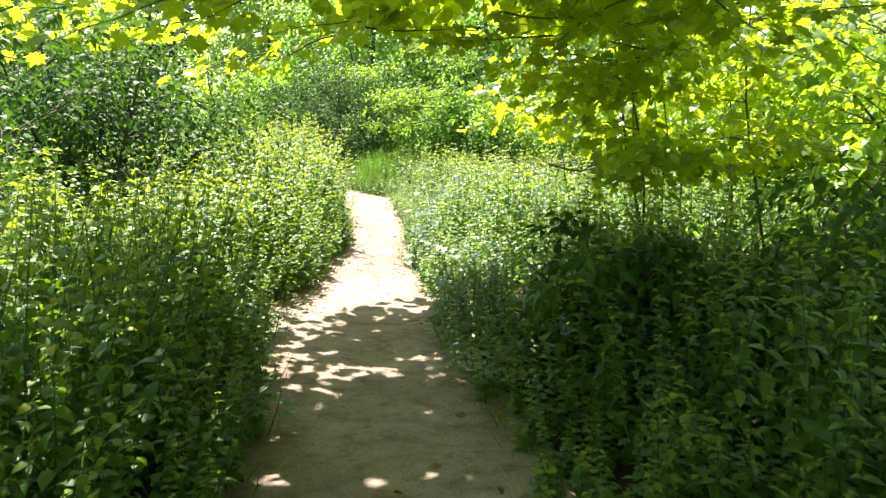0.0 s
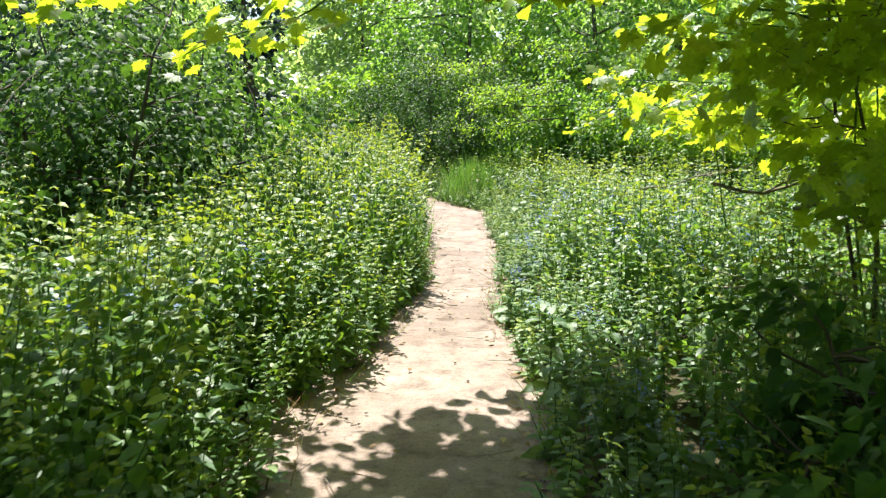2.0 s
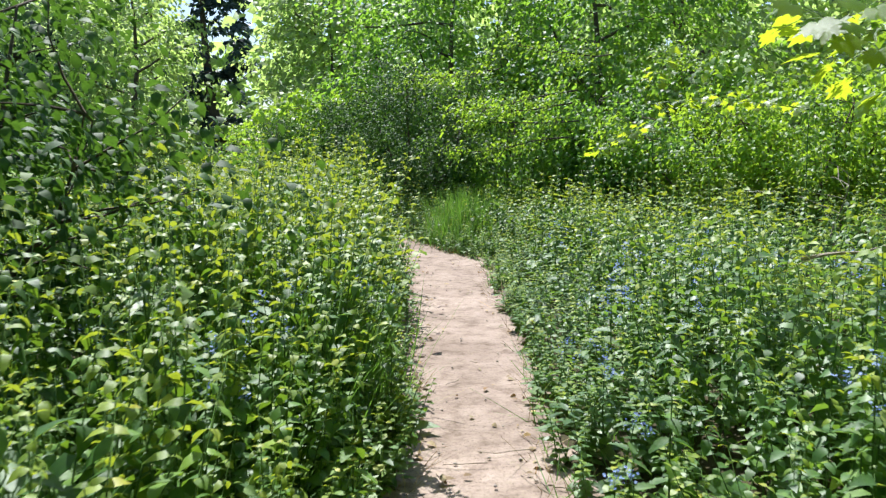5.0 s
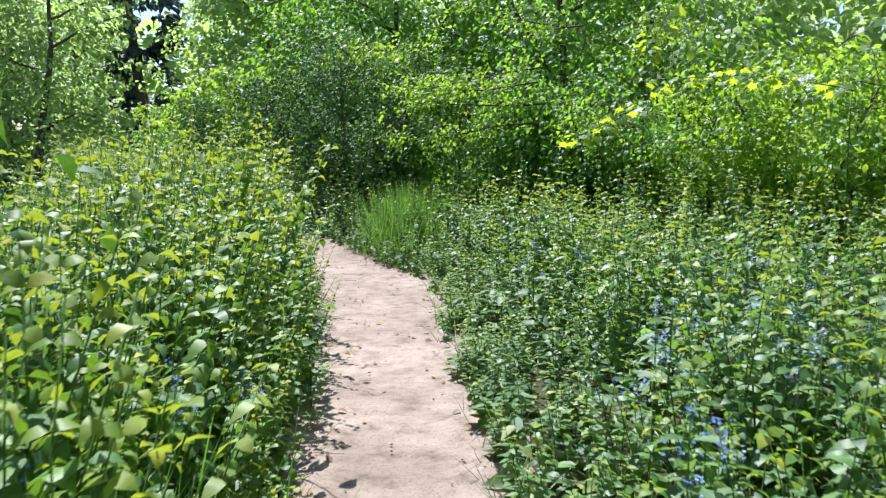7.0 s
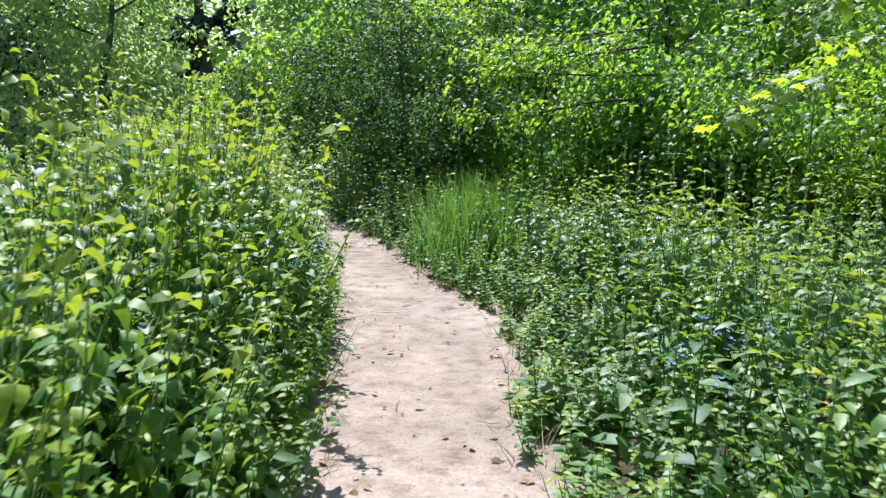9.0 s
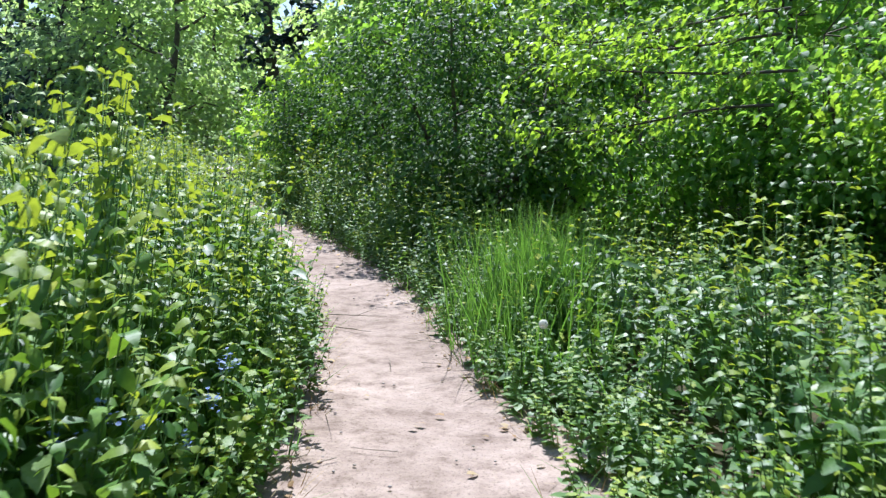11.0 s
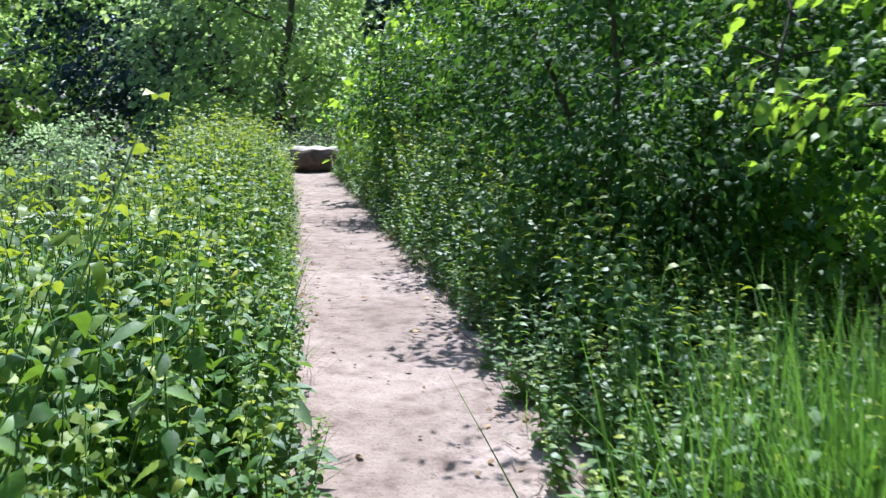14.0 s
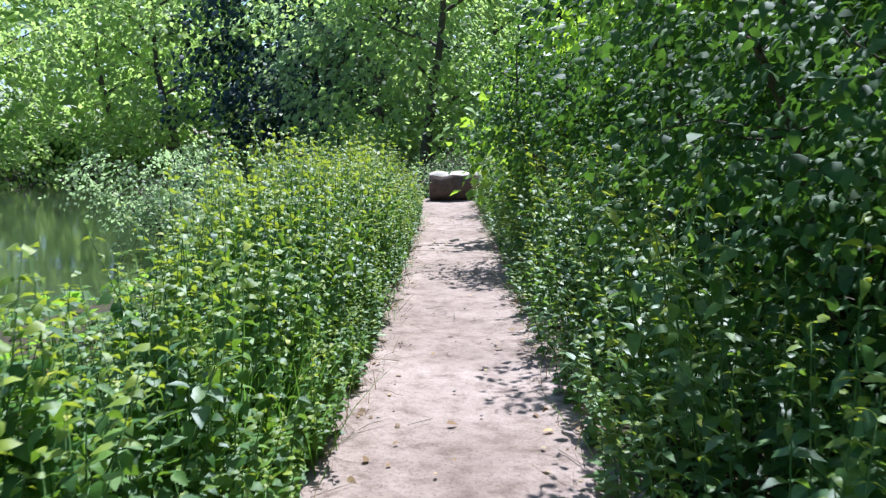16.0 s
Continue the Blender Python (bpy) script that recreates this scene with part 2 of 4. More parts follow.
def frames_of(pos, yaw, pitch, roll, size):
    """Matrices from arrays: template x is turned to yaw, raised by pitch, rolled about itself, scaled."""
    n = len(pos)
    yaw, pitch, roll, size = (np.broadcast_to(np.asarray(a, float), (n,)) for a in (yaw, pitch, roll, size))
    cy, sy, cp, sp, cr, sr = np.cos(yaw), np.sin(yaw), np.cos(pitch), np.sin(pitch), np.cos(roll), np.sin(roll)
    x = np.stack([cy * cp, sy * cp, sp], 1)
    y0 = np.stack([-sy, cy, np.zeros(n)], 1)
    z0 = np.cross(x, y0)
    y = y0 * cr[:, None] + z0 * sr[:, None]
    z = np.cross(x, y)
    m = np.zeros((n, 4, 4))
    m[:, :3, 0], m[:, :3, 1], m[:, :3, 2], m[:, :3, 3] = x * size[:, None], y * size[:, None], z * size[:, None], pos
    m[:, 3, 3] = 1
    return m


def tube(points, radii, sides=5):
    """A tapered tube along points."""
    p = np.asarray(points, float)
    way = np.gradient(p, axis=0)
    way /= np.linalg.norm(way, axis=1)[:, None] + 1e-9
    ref = np.where(np.abs(way[:, 2:3]) > 0.9, [[1.0, 0, 0]], [[0, 0, 1.0]])
    a = np.cross(way, ref)
    a /= np.linalg.norm(a, axis=1)[:, None] + 1e-9
    b = np.cross(way, a)
    ang = np.arange(sides) * 2 * np.pi / sides
    ring = p[:, None] + np.asarray(radii, float)[:, None, None] * (a[:, None] * np.cos(ang)[None, :, None] + b[:, None] * np.sin(ang)[None, :, None])
    f = []
    for i in range(len(p) - 1):
        for j in range(sides):
            k = (j + 1) % sides
            q = [i * sides + j, i * sides + k, (i + 1) * sides + k, (i + 1) * sides + j]
            f += [[q[0], q[1], q[2]], [q[0], q[2], q[3]]]
    top = (len(p) - 1) * sides
    f += [[top, top + j, top + j + 1] for j in range(1, sides - 1)]
    return Shape(ring.reshape(-1, 3), f)


# ---- leaf templates: length 1 along x ----
def plain_leaf(wide=0.3, droop=0.15, fold=0.1):
    return Shape([(0, 0, 0), (0.24, wide * 0.92, fold), (0.62, wide * 0.8, fold - droop * 0.3), (1, 0, -droop), (0.62, -wide * 0.8, fold - droop * 0.3), (0.24, -wide * 0.92, fold)],
                 [(0, 5, 1), (1, 5, 2), (2, 5, 4), (2, 4, 3)])


def ribbed_leaf(wide=0.26, droop=0.24, fold=0.08):
    """A broad leaf with a rounded outline, a sunken midrib and a wavy rim."""
    us, ws = (0.0, 0.26, 0.62, 1.0), (0.1, 0.98, 0.82, 0.0)
    v = [(u, 0, -droop * u * u) for u in us]
    v += [(u, wide * w, fold * w - droop * u * u + 0.02 * math.sin(9 * u)) for u, w in zip(us[:-1], ws)]
    v += [(u, -wide * w, fold * w - droop * u * u + 0.02 * math.sin(9 * u + 2)) for u, w in zip(us[:-1], ws)]
    f = []
    for i in range(2):
        f += [(i, i + 1, 5 + i), (i, 5 + i, 4 + i), (i, 8 + i, i + 1), (i, 7 + i, 8 + i)]
    return Shape(v, f + [(2, 3, 6), (2, 9, 3)])


def far_spray(wide=0.34):
    """Two-triangle leaf for crowns seen from afar."""
    return Shape([(0, 0, 0), (0.45, wide, 0.06), (0.45, -wide, 0.06), (1, 0, -0.12)], [(0, 2, 1), (1, 2, 3)])


def toothed_leaf(wide=0.3, droop=0.2, fold=0.09, teeth=6):
    """A sharply toothed leaf with a folded midrib."""
    v, f = [], []
    for i in range(teeth + 1):
        u = i / teeth
        v.append((u, 0, -droop * u * u))
    for side in (1, -1):
        base = len(v)
        for i in range(teeth):
            u = (i + 0.15) / teeth
            w = wide * math.sin(math.pi * (0.08 + 0.9 * u) ** 0.75) + 0.02
            v.append((u, side * w * 0.82, fold * w / wide - droop * u * u))
            v.append((u + 0.55 / teeth, side * w, fold * w / wide - droop * u * u - 0.01))
        for i in range(teeth):
            a, b = base + 2 * i, base + 2 * i + 1
            nxt = base + 2 * i + 2 if i < teeth - 1 else teeth
            tri = [(i, a, b), (i, b, i + 1)] + ([(i + 1, b, nxt)] if i < teeth - 1 else [])
            f += tri if side < 0 else [t[::-1] for t in tri]
    return Shape(v, f)


def lobed_leaf():
    """A five-lobed maple leaf."""
    rim = [(0.0, 0.03), (-0.1, 0.22), (0.12, 0.3), (0.12, 0.5), (0.3, 0.36), (0.55, 0.62), (0.56, 0.36), (0.78, 0.3), (0.68, 0.16), (1.0, 0.0)]
    rim = rim + [(x, -y) for x, y in rim[-2::-1]]
    v = [(0.36, 0, 0.03)] + [(x, y, 0.1 * abs(y) - 0.18 * max(x, 0) ** 2 - 0.05 * (abs(y) > 0.45)) for x, y in rim]
    return Shape(v, [(0, i + 1, i) for i in range(1, len(rim))])


def blade(bend=0.35, wide=0.012, parts=4):
    """A grass blade of length 1 rising along z and bending to x."""
    v, f = [], []
    for i in range(parts + 1):
        u = i / parts
        w = wide * (1 - u) ** 0.7
        v += [(bend * u * u, -w, u * (1 - 0.25 * bend * u)), (bend * u * u, w, u * (1 - 0.25 * bend * u))]
    for i in range(parts):
        a = 2 * i
        f += [(a, a + 1, a + 3), (a, a + 3, a + 2)]
    return Shape(v, f)


def flower(slot=0):
    """A small five-petalled flower, 1 across, facing z."""
    v = [(0, 0, 0)]
    f = []
    for i in range(5):
        a = i * 2 * math.pi / 5
        v += [(0.5 * math.cos(a - 0.5), 0.5 * math.sin(a - 0.5), 0.1), (0.5 * math.cos(a + 0.5), 0.5 * math.sin(a + 0.5), 0.1)]
        f.append((0, 1 + 2 * i, 2 + 2 * i))
    return Shape(v, f, slot)


# ---- the ground plan ----
EDGE_Y = np.array([-8, 0, 4.0, 5.3, 6.8, 8.1, 9.6, 10.5, 12.2, 13.4, 15.1, 16.4, 18.2, 19.2, 20.6, 21.3, 22.4, 23.4, 24.8, 26.2, 28.2, 31.0, 34.4, 37.0])
EDGE_L = np.array([-.5, -.55, -.68, -.9, -1.12, -.92, -.96, -.88, -1.12, -1.24, -1.5, -1.74, -2.08, -2.38, -2.86, -3.26, -3.98, -4.68, -5.42, -6.26, -7.5, -9.25, -11.4, -13.2])
EDGE_R = np.array([.6, .56, .5, .18, .14, .0, -.25, -.24, -.3, -.36, -.54, -.68, -.8, -1.35, -1.98, -2.22, -2.72, -3.3, -4.1, -5.0, -6.25, -7.95, -10.1, -11.8])


def left_edge(y):
    return np.interp(y, EDGE_Y, EDGE_L)


def right_edge(y):
    return np.interp(y, EDGE_Y, EDGE_R)


def step01(a, b, x):
    u = np.clip((np.asarray(x, float) - a) / (b - a), 0, 1)
    return u * u * (3 - 2 * u)


def off_river(x, y):
    """Metres past the top of the near bank, towards the river."""
    return -(np.asarray(x, float) + 6.4 + 0.18 * np.asarray(y, float))


def ground_z(x, y):
    s = off_river(x, y)
    return -1.9 * step01(-2.0, 3.5, s) + 2.4 * step01(34, 40, s) - 0.02


def from_path(x, y):
    """Metres from the path's nearer edge (minus: on it)."""
    return np.maximum(left_edge(y) - x, x - right_edge(y))


def waves(x, y):
    return 0.5 * np.sin(1.7 * x + 0.9 * y + 1.0) + 0.3 * np.sin(3.1 * y - 2.2 * x) + 0.25 * np.sin(5.3 * x + 4.1 * y + 2.0)


def setting(name, me, label=""):
    return tagged(new(name, me), label, "", "", "structure")


def part(name, me, parent, label=""):
    ob = new(name, me)
    ob.parent = parent
    if label:
        ob["label"] = label
    return ob


def stuff(name, shape, materials, label, category):
    return tagged(new(name, mesh_of(name, shape, materials)), label, category, "", "stuff")


def thing(name, at, label, category, group="", turn=0.0):
    e = new(name)
    e.empty_display_size = 0.1
    e.matrix_world = pose(at[0], at[1], at[2], 0, 0, turn)
    return tagged(e, label, category, group)


# ---- ground, path, river ----
def build_ground():
    xs = np.concatenate([[-3000, -600, -200, -110, -80], np.arange(-66, 30, 1.0), [40, 60, 110, 200, 600, 3000]])
    ys = np.concatenate([[-3000, -600, -200, -60, -30], np.arange(-20, 80, 1.0), [100, 140, 200, 600, 3000]])
    gx, gy = np.meshgrid(xs, ys)
    gz = ground_z(gx, gy) + 0.03 * waves(gx, gy) * (from_path(gx, gy) > 1.2)
    n = len(xs)
    v = np.stack([gx, gy, gz], -1).reshape(-1, 3)
    i = (np.arange(len(ys) - 1)[:, None] * n + np.arange(n - 1)[None]).ravel()
    setting("ground", mesh_from("ground", v, [np.stack([i, i + 1, i + n + 1, i + n], 1)], SOIL, smooth=True), "dark leaf mould and moss under the undergrowth")


def build_path():
    ys = np.arange(-6, 37.2, 0.09)
    cols = np.linspace(-0.22, 1.22, 26)
    wob_l = 0.06 * np.sin(ys * 4.1) + 0.04 * np.sin(ys * 9.7 + 1) + 0.03 * np.sin(ys * 21)
    wob_r = 0.06 * np.sin(ys * 3.7 + 2) + 0.04 * np.sin(ys * 8.9) + 0.03 * np.sin(ys * 19 + 1)
    l, r = left_edge(ys) + wob_l, right_edge(ys) + wob_r
    x = l[:, None] + (r - l)[:, None] * cols[None]
    y = np.repeat(ys[:, None], len(cols), 1)
    rim = np.clip(np.abs(cols - 0.5) - 0.5, 0, 1)[None]
    z = 0.004 + 0.012 * (2 * np.abs(cols[None] - 0.5)) ** 2 - 0.18 * rim + 0.006 * waves(x * 2.3, y * 2.1) + 0.004 * np.sin(23 * x + 9 * y) * np.sin(17 * y) + 0.007 * np.sin(7.5 * y + 2 * x + np.sin(2 * y)) * step01(22, 27, y)
    n = len(cols)
    i = (np.arange(len(ys) - 1)[:, None] * n + np.arange(n - 1)[None]).ravel()
    setting("path", mesh_from("path", np.stack([x, y, z], -1).reshape(-1, 3), [np.stack([i, i + 1, i + n + 1, i + n], 1)], EARTH, smooth=True),
            "pale trodden dry earth footpath winding between undergrowth")


def build_water():
    v = [(-3, -40, -0.75), (-17, 75, -0.75), (-62, 75, -0.75), (-54, -40, -0.75)]
    setting("water", mesh_from("water", v, [[(0, 1, 2, 3)]], WATER), "calm murky green river behind the bank")


build_ground()
build_path()
build_water()


# ---- undergrowth ----
def herb_shape(height, pairs, leaf, size, stem_slot=1, top_small=0.45):
    """A straight stalk with crossed pairs of leaves."""
    heaps = [tube([(0, 0, 0), (0.02, 0.01, height * 0.55), (0.0, 0.03, height)], [0.0045, 0.004, 0.002], 3).slotted(stem_slot)]
    for i in range(pairs):
        u = 0.12 + 0.88 * i / max(1, pairs - 1)
        s = size * (1 - (1 - top_small) * u ** 2) * rng.uniform(0.85, 1.15)
        a = i * math.pi / 2 + rng.uniform(-0.35, 0.35)
        pos = np.array([[0.01, 0.015, height * u]] * 2)
        tilt = rng.uniform(-0.6, 0.25, 2) + 0.3 * (u > 0.9)
        # leaves in the top fifth take slot 2, coloured as sunlit
        heaps.append(leaf.placed(frames_of(pos, [a, a + math.pi + rng.uniform(-0.4, 0.4)], tilt, rng.uniform(-0.6, 0.6, 2), s * rng.uniform(0.8, 1.15, 2))).slotted(2 if u > 0.8 else 0))
    return joined(heaps)


def rosette_shape(count, leaf, size, height):
    """Large leaves rising from one root."""
    a = np.arange(count) * 2.4 + rng.uniform(-0.3, 0.3, count)
    z = height * rng.uniform(0.15, 1.0, count) ** 0.8
    pos = np.stack([0.04 * np.cos(a), 0.04 * np.sin(a), z], 1)
    leaves = leaf.placed(frames_of(pos, a, rng.uniform(-0.3, 0.65, count), rng.uniform(-0.4, 0.4, count), size * rng.uniform(0.6, 1.15, count)))
    return joined([leaves, tube([(0, 0, 0), (0.02, 0, height * 0.6), (0.03, 0.02, height)], [0.008, 0.006, 0.003], 3).slotted(1)])


def sow(area, density):
    """Random places in (x0, x1, y0, y1)."""
    x0, x1, y0, y1 = area
    n = int(density * (x1 - x0) * (y1 - y0))
    return rng.uniform(x0, x1, n), rng.uniform(y0, y1, n)


LEFT_Y = [-6, 3, 6, 9, 11, 13, 16, 19, 22, 25, 30, 40]
LEFT_H = [1.15, 1.05, 1.15, 1.05, 1.25, 1.4, 1.45, 1.35, 1.15, 1.3, 1.3, 1.25]
RIGHT_Y = [-6, 3, 6, 8, 12, 16, 19, 21.6, 22.6, 24.5, 40]
RIGHT_H = [0.95, 1.0, 1.1, 0.95, 1.0, 1.0, 1.0, 1.0, 1.1, 1.4, 1.45]


def herb_height(x, y):
    d = from_path(x, y)
    left = x < left_edge(y)
    full = np.where(left, np.interp(y, LEFT_Y, LEFT_H), np.interp(y, RIGHT_Y, RIGHT_H))
    rise = np.where(left, 0.36 + 0.64 * step01(0.0, 0.65, d), 0.3 + 0.7 * step01(0.0, 1.4 - 0.6 * step01(21.5, 23, y), d))
    sink = 1 - 0.35 * step01(3.0, 6.0, np.where(left, d, 0))
    dip = -(x + 2.3) * 0.643 - (y - 20.8) * 0.766
    sink = sink * (1 - 0.72 * step01(-0.4, 0.8, dip) * step01(0.7, 1.6, np.where(left, d, 0)) * step01(22.0, 23.2, y))
    sink = sink * (1 - 0.7 * step01(1.8, 3.2, np.where(left, d, 0)) * step01(22.2, 23.6, y)) * (1 - 0.5 * step01(0.7, 1.1, np.where(left, 0, d)) * step01(21.2, 22, y))
    return full * rise * sink * (1 + 0.17 * waves(x * 1.1, y * 1.2) + 0.13 * np.sin(4.3 * x + 1.0) * np.sin(3.7 * y))


def scatter(kinds, x, y, base_height, shrink=1.0, lean=0.16):
    """Plants of several kinds at places, each scaled to the undergrowth's height there."""
    h = herb_height(x, y) * shrink
    gaps = 0.5 + 0.5 * np.sin(2.3 * x + 1.1 * y) * np.sin(1.9 * y - 1.3 * x + 0.7) + 0.3 * np.sin(6.1 * x + 2.0 * y)
    keep = (h > 0.12) & (ground_z(x, y) > -0.7) & (rng.uniform(0, 1, len(x)) < 0.66 + 0.9 * gaps)
    x, y, h = x[keep], y[keep], h[keep]
    patch = 0.5 + 0.5 * np.sin(1.9 * x + 0.7 * y + 0.5) * np.sin(1.3 * y - 0.9 * x) + rng.normal(0, 0.2, len(x))
    k = np.clip((patch * len(kinds)).astype(int), 0, len(kinds) - 1)
    heaps = []
    for i, shape in enumerate(kinds):
        c = k == i
        n = int(c.sum())
        if not n:
            continue
        s = h[c] / base_height * rng.uniform(0.62, 1.14, n)
        side = np.where(x[c] < left_edge(y[c]), 1.0, -1.0) * np.exp(-np.maximum(from_path(x[c], y[c]), 0) / 0.5)
        m = frames_of(np.stack([x[c], y[c], ground_z(x[c], y[c])], 1), rng.uniform(0, 6.28, n), 0, 0, 1)
        wide = np.clip(s, 0.7, 1.05)
        m[:, :3, 0] *= wide[:, None]
        m[:, :3, 1] *= wide[:, None]
        m[:, :3, 2] = np.stack([rng.normal(0, lean, n) + 0.22 * side * (1 - 0.5 * step01(19, 21, y[c])), rng.normal(0, lean, n), np.ones(n)], 1) * s[:, None]
        heaps.append(shape.placed(m))
    return joined(heaps)


def beside(x, y, left, near, far):
    d = from_path(x, y)
    return (d > near) & (d < far) & ((x < left_edge(y)) == left)


def strip(left, near, far, y0, y1, density):
    x, y = sow((-20, 6, y0, y1), density)
    k = beside(x, y, left, near, far)
    return x[k], y[k]


small_leaf, mid_leaf, big_leaf = plain_leaf(0.33, 0.26), plain_leaf(0.27, 0.18), plain_leaf(0.26, 0.24)
nettles = [herb_shape(1.0, p, small_leaf, z) for p, z in ((14, 0.11), (15, 0.1), (16, 0.092), (16, 0.082), (14, 0.118))]
herbs = [herb_shape(1.0, p, plain_leaf(w, 0.25), z) for p, z, w in ((11, 0.14, 0.24), (13, 0.12, 0.3), (15, 0.1, 0.34))]
broads = [rosette_shape(c, ribbed_leaf(), 0.135, 0.85) for c in (13, 16)]

x, y = strip(True, 0.08, 1.6, -1, 37, 84)
stuff("nettle_bed", scatter(nettles, x, y, 1.0), [NETTLE, STEM, LITTOP], "dense bed of sunlit stinging nettles lining the path", "nettles")
x, y = strip(True, 1.6, 7.0, -1, 38, 13)
stuff("nettle_bed", scatter(nettles, x, y, 1.0, lean=0.22), [NETTLE, STEM, LITTOP], "nettle thicket sloping down to the river", "nettles")
x, y = strip(True, 0.02, 2.6, -3, 37, 9)
stuff("broad_herbs", scatter(broads, x, y, 1.0, 0.9), [BROAD, STEM], "broad-leaved herbs among the nettles", "herbs")
x, y = strip(False, 0.04, 1.8, -1, 37, 46)
stuff("herb_bed", scatter(herbs, x, y, 1.0), [HERB, STEM, LITTOP], "mixed leafy herbs crowding the path's edge", "herbs")
x, y = strip(False, 1.8, 6.5, -1, 30, 13)
stuff("herb_bed", scatter(nettles + herbs, x, y, 1.0, lean=0.22), [HERB, STEM, LITTOP], "leafy undergrowth in front of the shrubs", "herbs")
x, y = strip(False, 0.02, 3.0, -3, 37, 10)
stuff("broad_herbs", scatter(broads, x, y, 1.0, 0.85), [BROAD, STEM], "broad-leaved herbs with pale leaf backs", "herbs")


def ground_cover():
    """Low ivy and seedlings over the soil behind the herbs."""
    n = 30000
    x, y = rng.uniform(-13, 16, n), rng.uniform(-14, 46, n)
    keep = (from_path(x, y) > 0.5) & (ground_z(x, y) > -0.6)
    x, y = x[keep], y[keep]
    m = frames_of(np.stack([x, y, ground_z(x, y) + rng.uniform(0.03, 0.2, len(x))], 1), rng.uniform(0, 6.28, len(x)), rng.normal(0, 0.4, len(x)), rng.normal(0, 0.4, len(x)), rng.uniform(0.1, 0.24, len(x)))
    stuff("ground_cover", far_spray(0.38).placed(m), SHRUB, "low ivy and seedlings covering the soil", "ground cover")


ground_cover()


# ---- grass ----
def grass_clump(x, y, length, wide=0.006):
    n = len(x)
    t = [blade(b, wide) for b in (0.08, 0.22, 0.5)]
    k = rng.integers(0, 3, n)
    out = []
    for i in range(3):
        c = k == i
        m = frames_of(np.stack([x[c], y[c], ground_z(x[c], y[c])], 1), rng.uniform(0, 6.28, c.sum()), 0, 0, 1)
        s = length * rng.uniform(0.35, 1.1, c.sum())
        m[:, :3, 0] *= s[:, None]
        m[:, :3, 2] *= s[:, None]
        m[:, :3, 2] += np.stack([rng.normal(0, 0.14, c.sum()), rng.normal(0, 0.14, c.sum()), np.zeros(c.sum())], 1)
        out.append(t[i].placed(m))
    return joined(out)


def grass_patch(cx, cy, rx, ry, n, length, label):
    a, r = rng.uniform(0, 6.28, n), np.abs(rng.normal(0, 0.6, n))
    gx, gy = cx + rx * r * np.cos(a), cy + ry * r * np.sin(a)
    keep = from_path(gx, gy) > 0.02
    return stuff("grass_clump", grass_clump(gx[keep], gy[keep], length), GRASS, label, "grass")


grass_patch(-1.2, 20.7, 0.65, 1.5, 1700, 1.04, "tall clump of fresh green grass beside the path")
grass_patch(-1.3, 10.6, 0.35, 0.8, 500, 0.9, "long grass leaning among the nettles")
grass_patch(-5.2, 23.4, 0.5, 0.9, 700, 0.7, "grass tuft at the foot of the nettles")
x, y = strip(False, -0.03, 0.4, 1, 37, 90)
stuff("grass_fringe", grass_clump(x, y, 0.28, 0.004), GRASS, "short grass fringe along the path", "grass")
x, y = strip(True, -0.03, 0.2, 1, 37, 40)
stuff("grass_fringe", grass_clump(x, y, 0.25, 0.004), GRASS, "thin grass along the path's edge", "grass")


for left in (True, False):
    x, y = strip(left, -0.07, 0.16, 1, 37, 170)
    stuff("straw_fringe", grass_clump(x, y, 0.19, 0.003), STRAW, "dry straw-coloured grass at the path's edge", "dry grass")


# ---- shrubs and trees ----
def woody(points, r0, r1, sides=6):
    n = len(points)
    return tube(points, np.linspace(r0, r1, n), sides)


def limb_line(start, way, length, bend, n=6):
    p, w, out = np.array(start, float), np.array(way, float), [np.array(start, float)]
    for _ in range(n - 1):
        w = w + rng.normal(0, bend, 3)
        w /= np.linalg.norm(w)
        p = p + w * length / (n - 1)
        out.append(p.copy())
    return np.array(out)


def clumps(centres, spread, per, leaf, size, flat=0.55, sag=0.35):
    """Leaves in loose sprays about each centre."""
    n = len(centres) * per
    c = np.repeat(np.asarray(centres, float), per, 0)
    off = np.clip(rng.normal(0, 1, (n, 3)), -1.7, 1.7) * spread * np.array([1, 1, flat])
    off[:, 2] -= sag * (off[:, 0] ** 2 + off[:, 1] ** 2) / max(spread, 0.05)
    yaw = np.arctan2((c + off)[:, 1], (c + off)[:, 0]) + rng.normal(0, 0.9, n)
    return leaf.placed(frames_of(c + off, yaw, rng.normal(-0.55, 0.45, n), rng.normal(0, 0.5, n), size * rng.uniform(0.65, 1.2, n)))


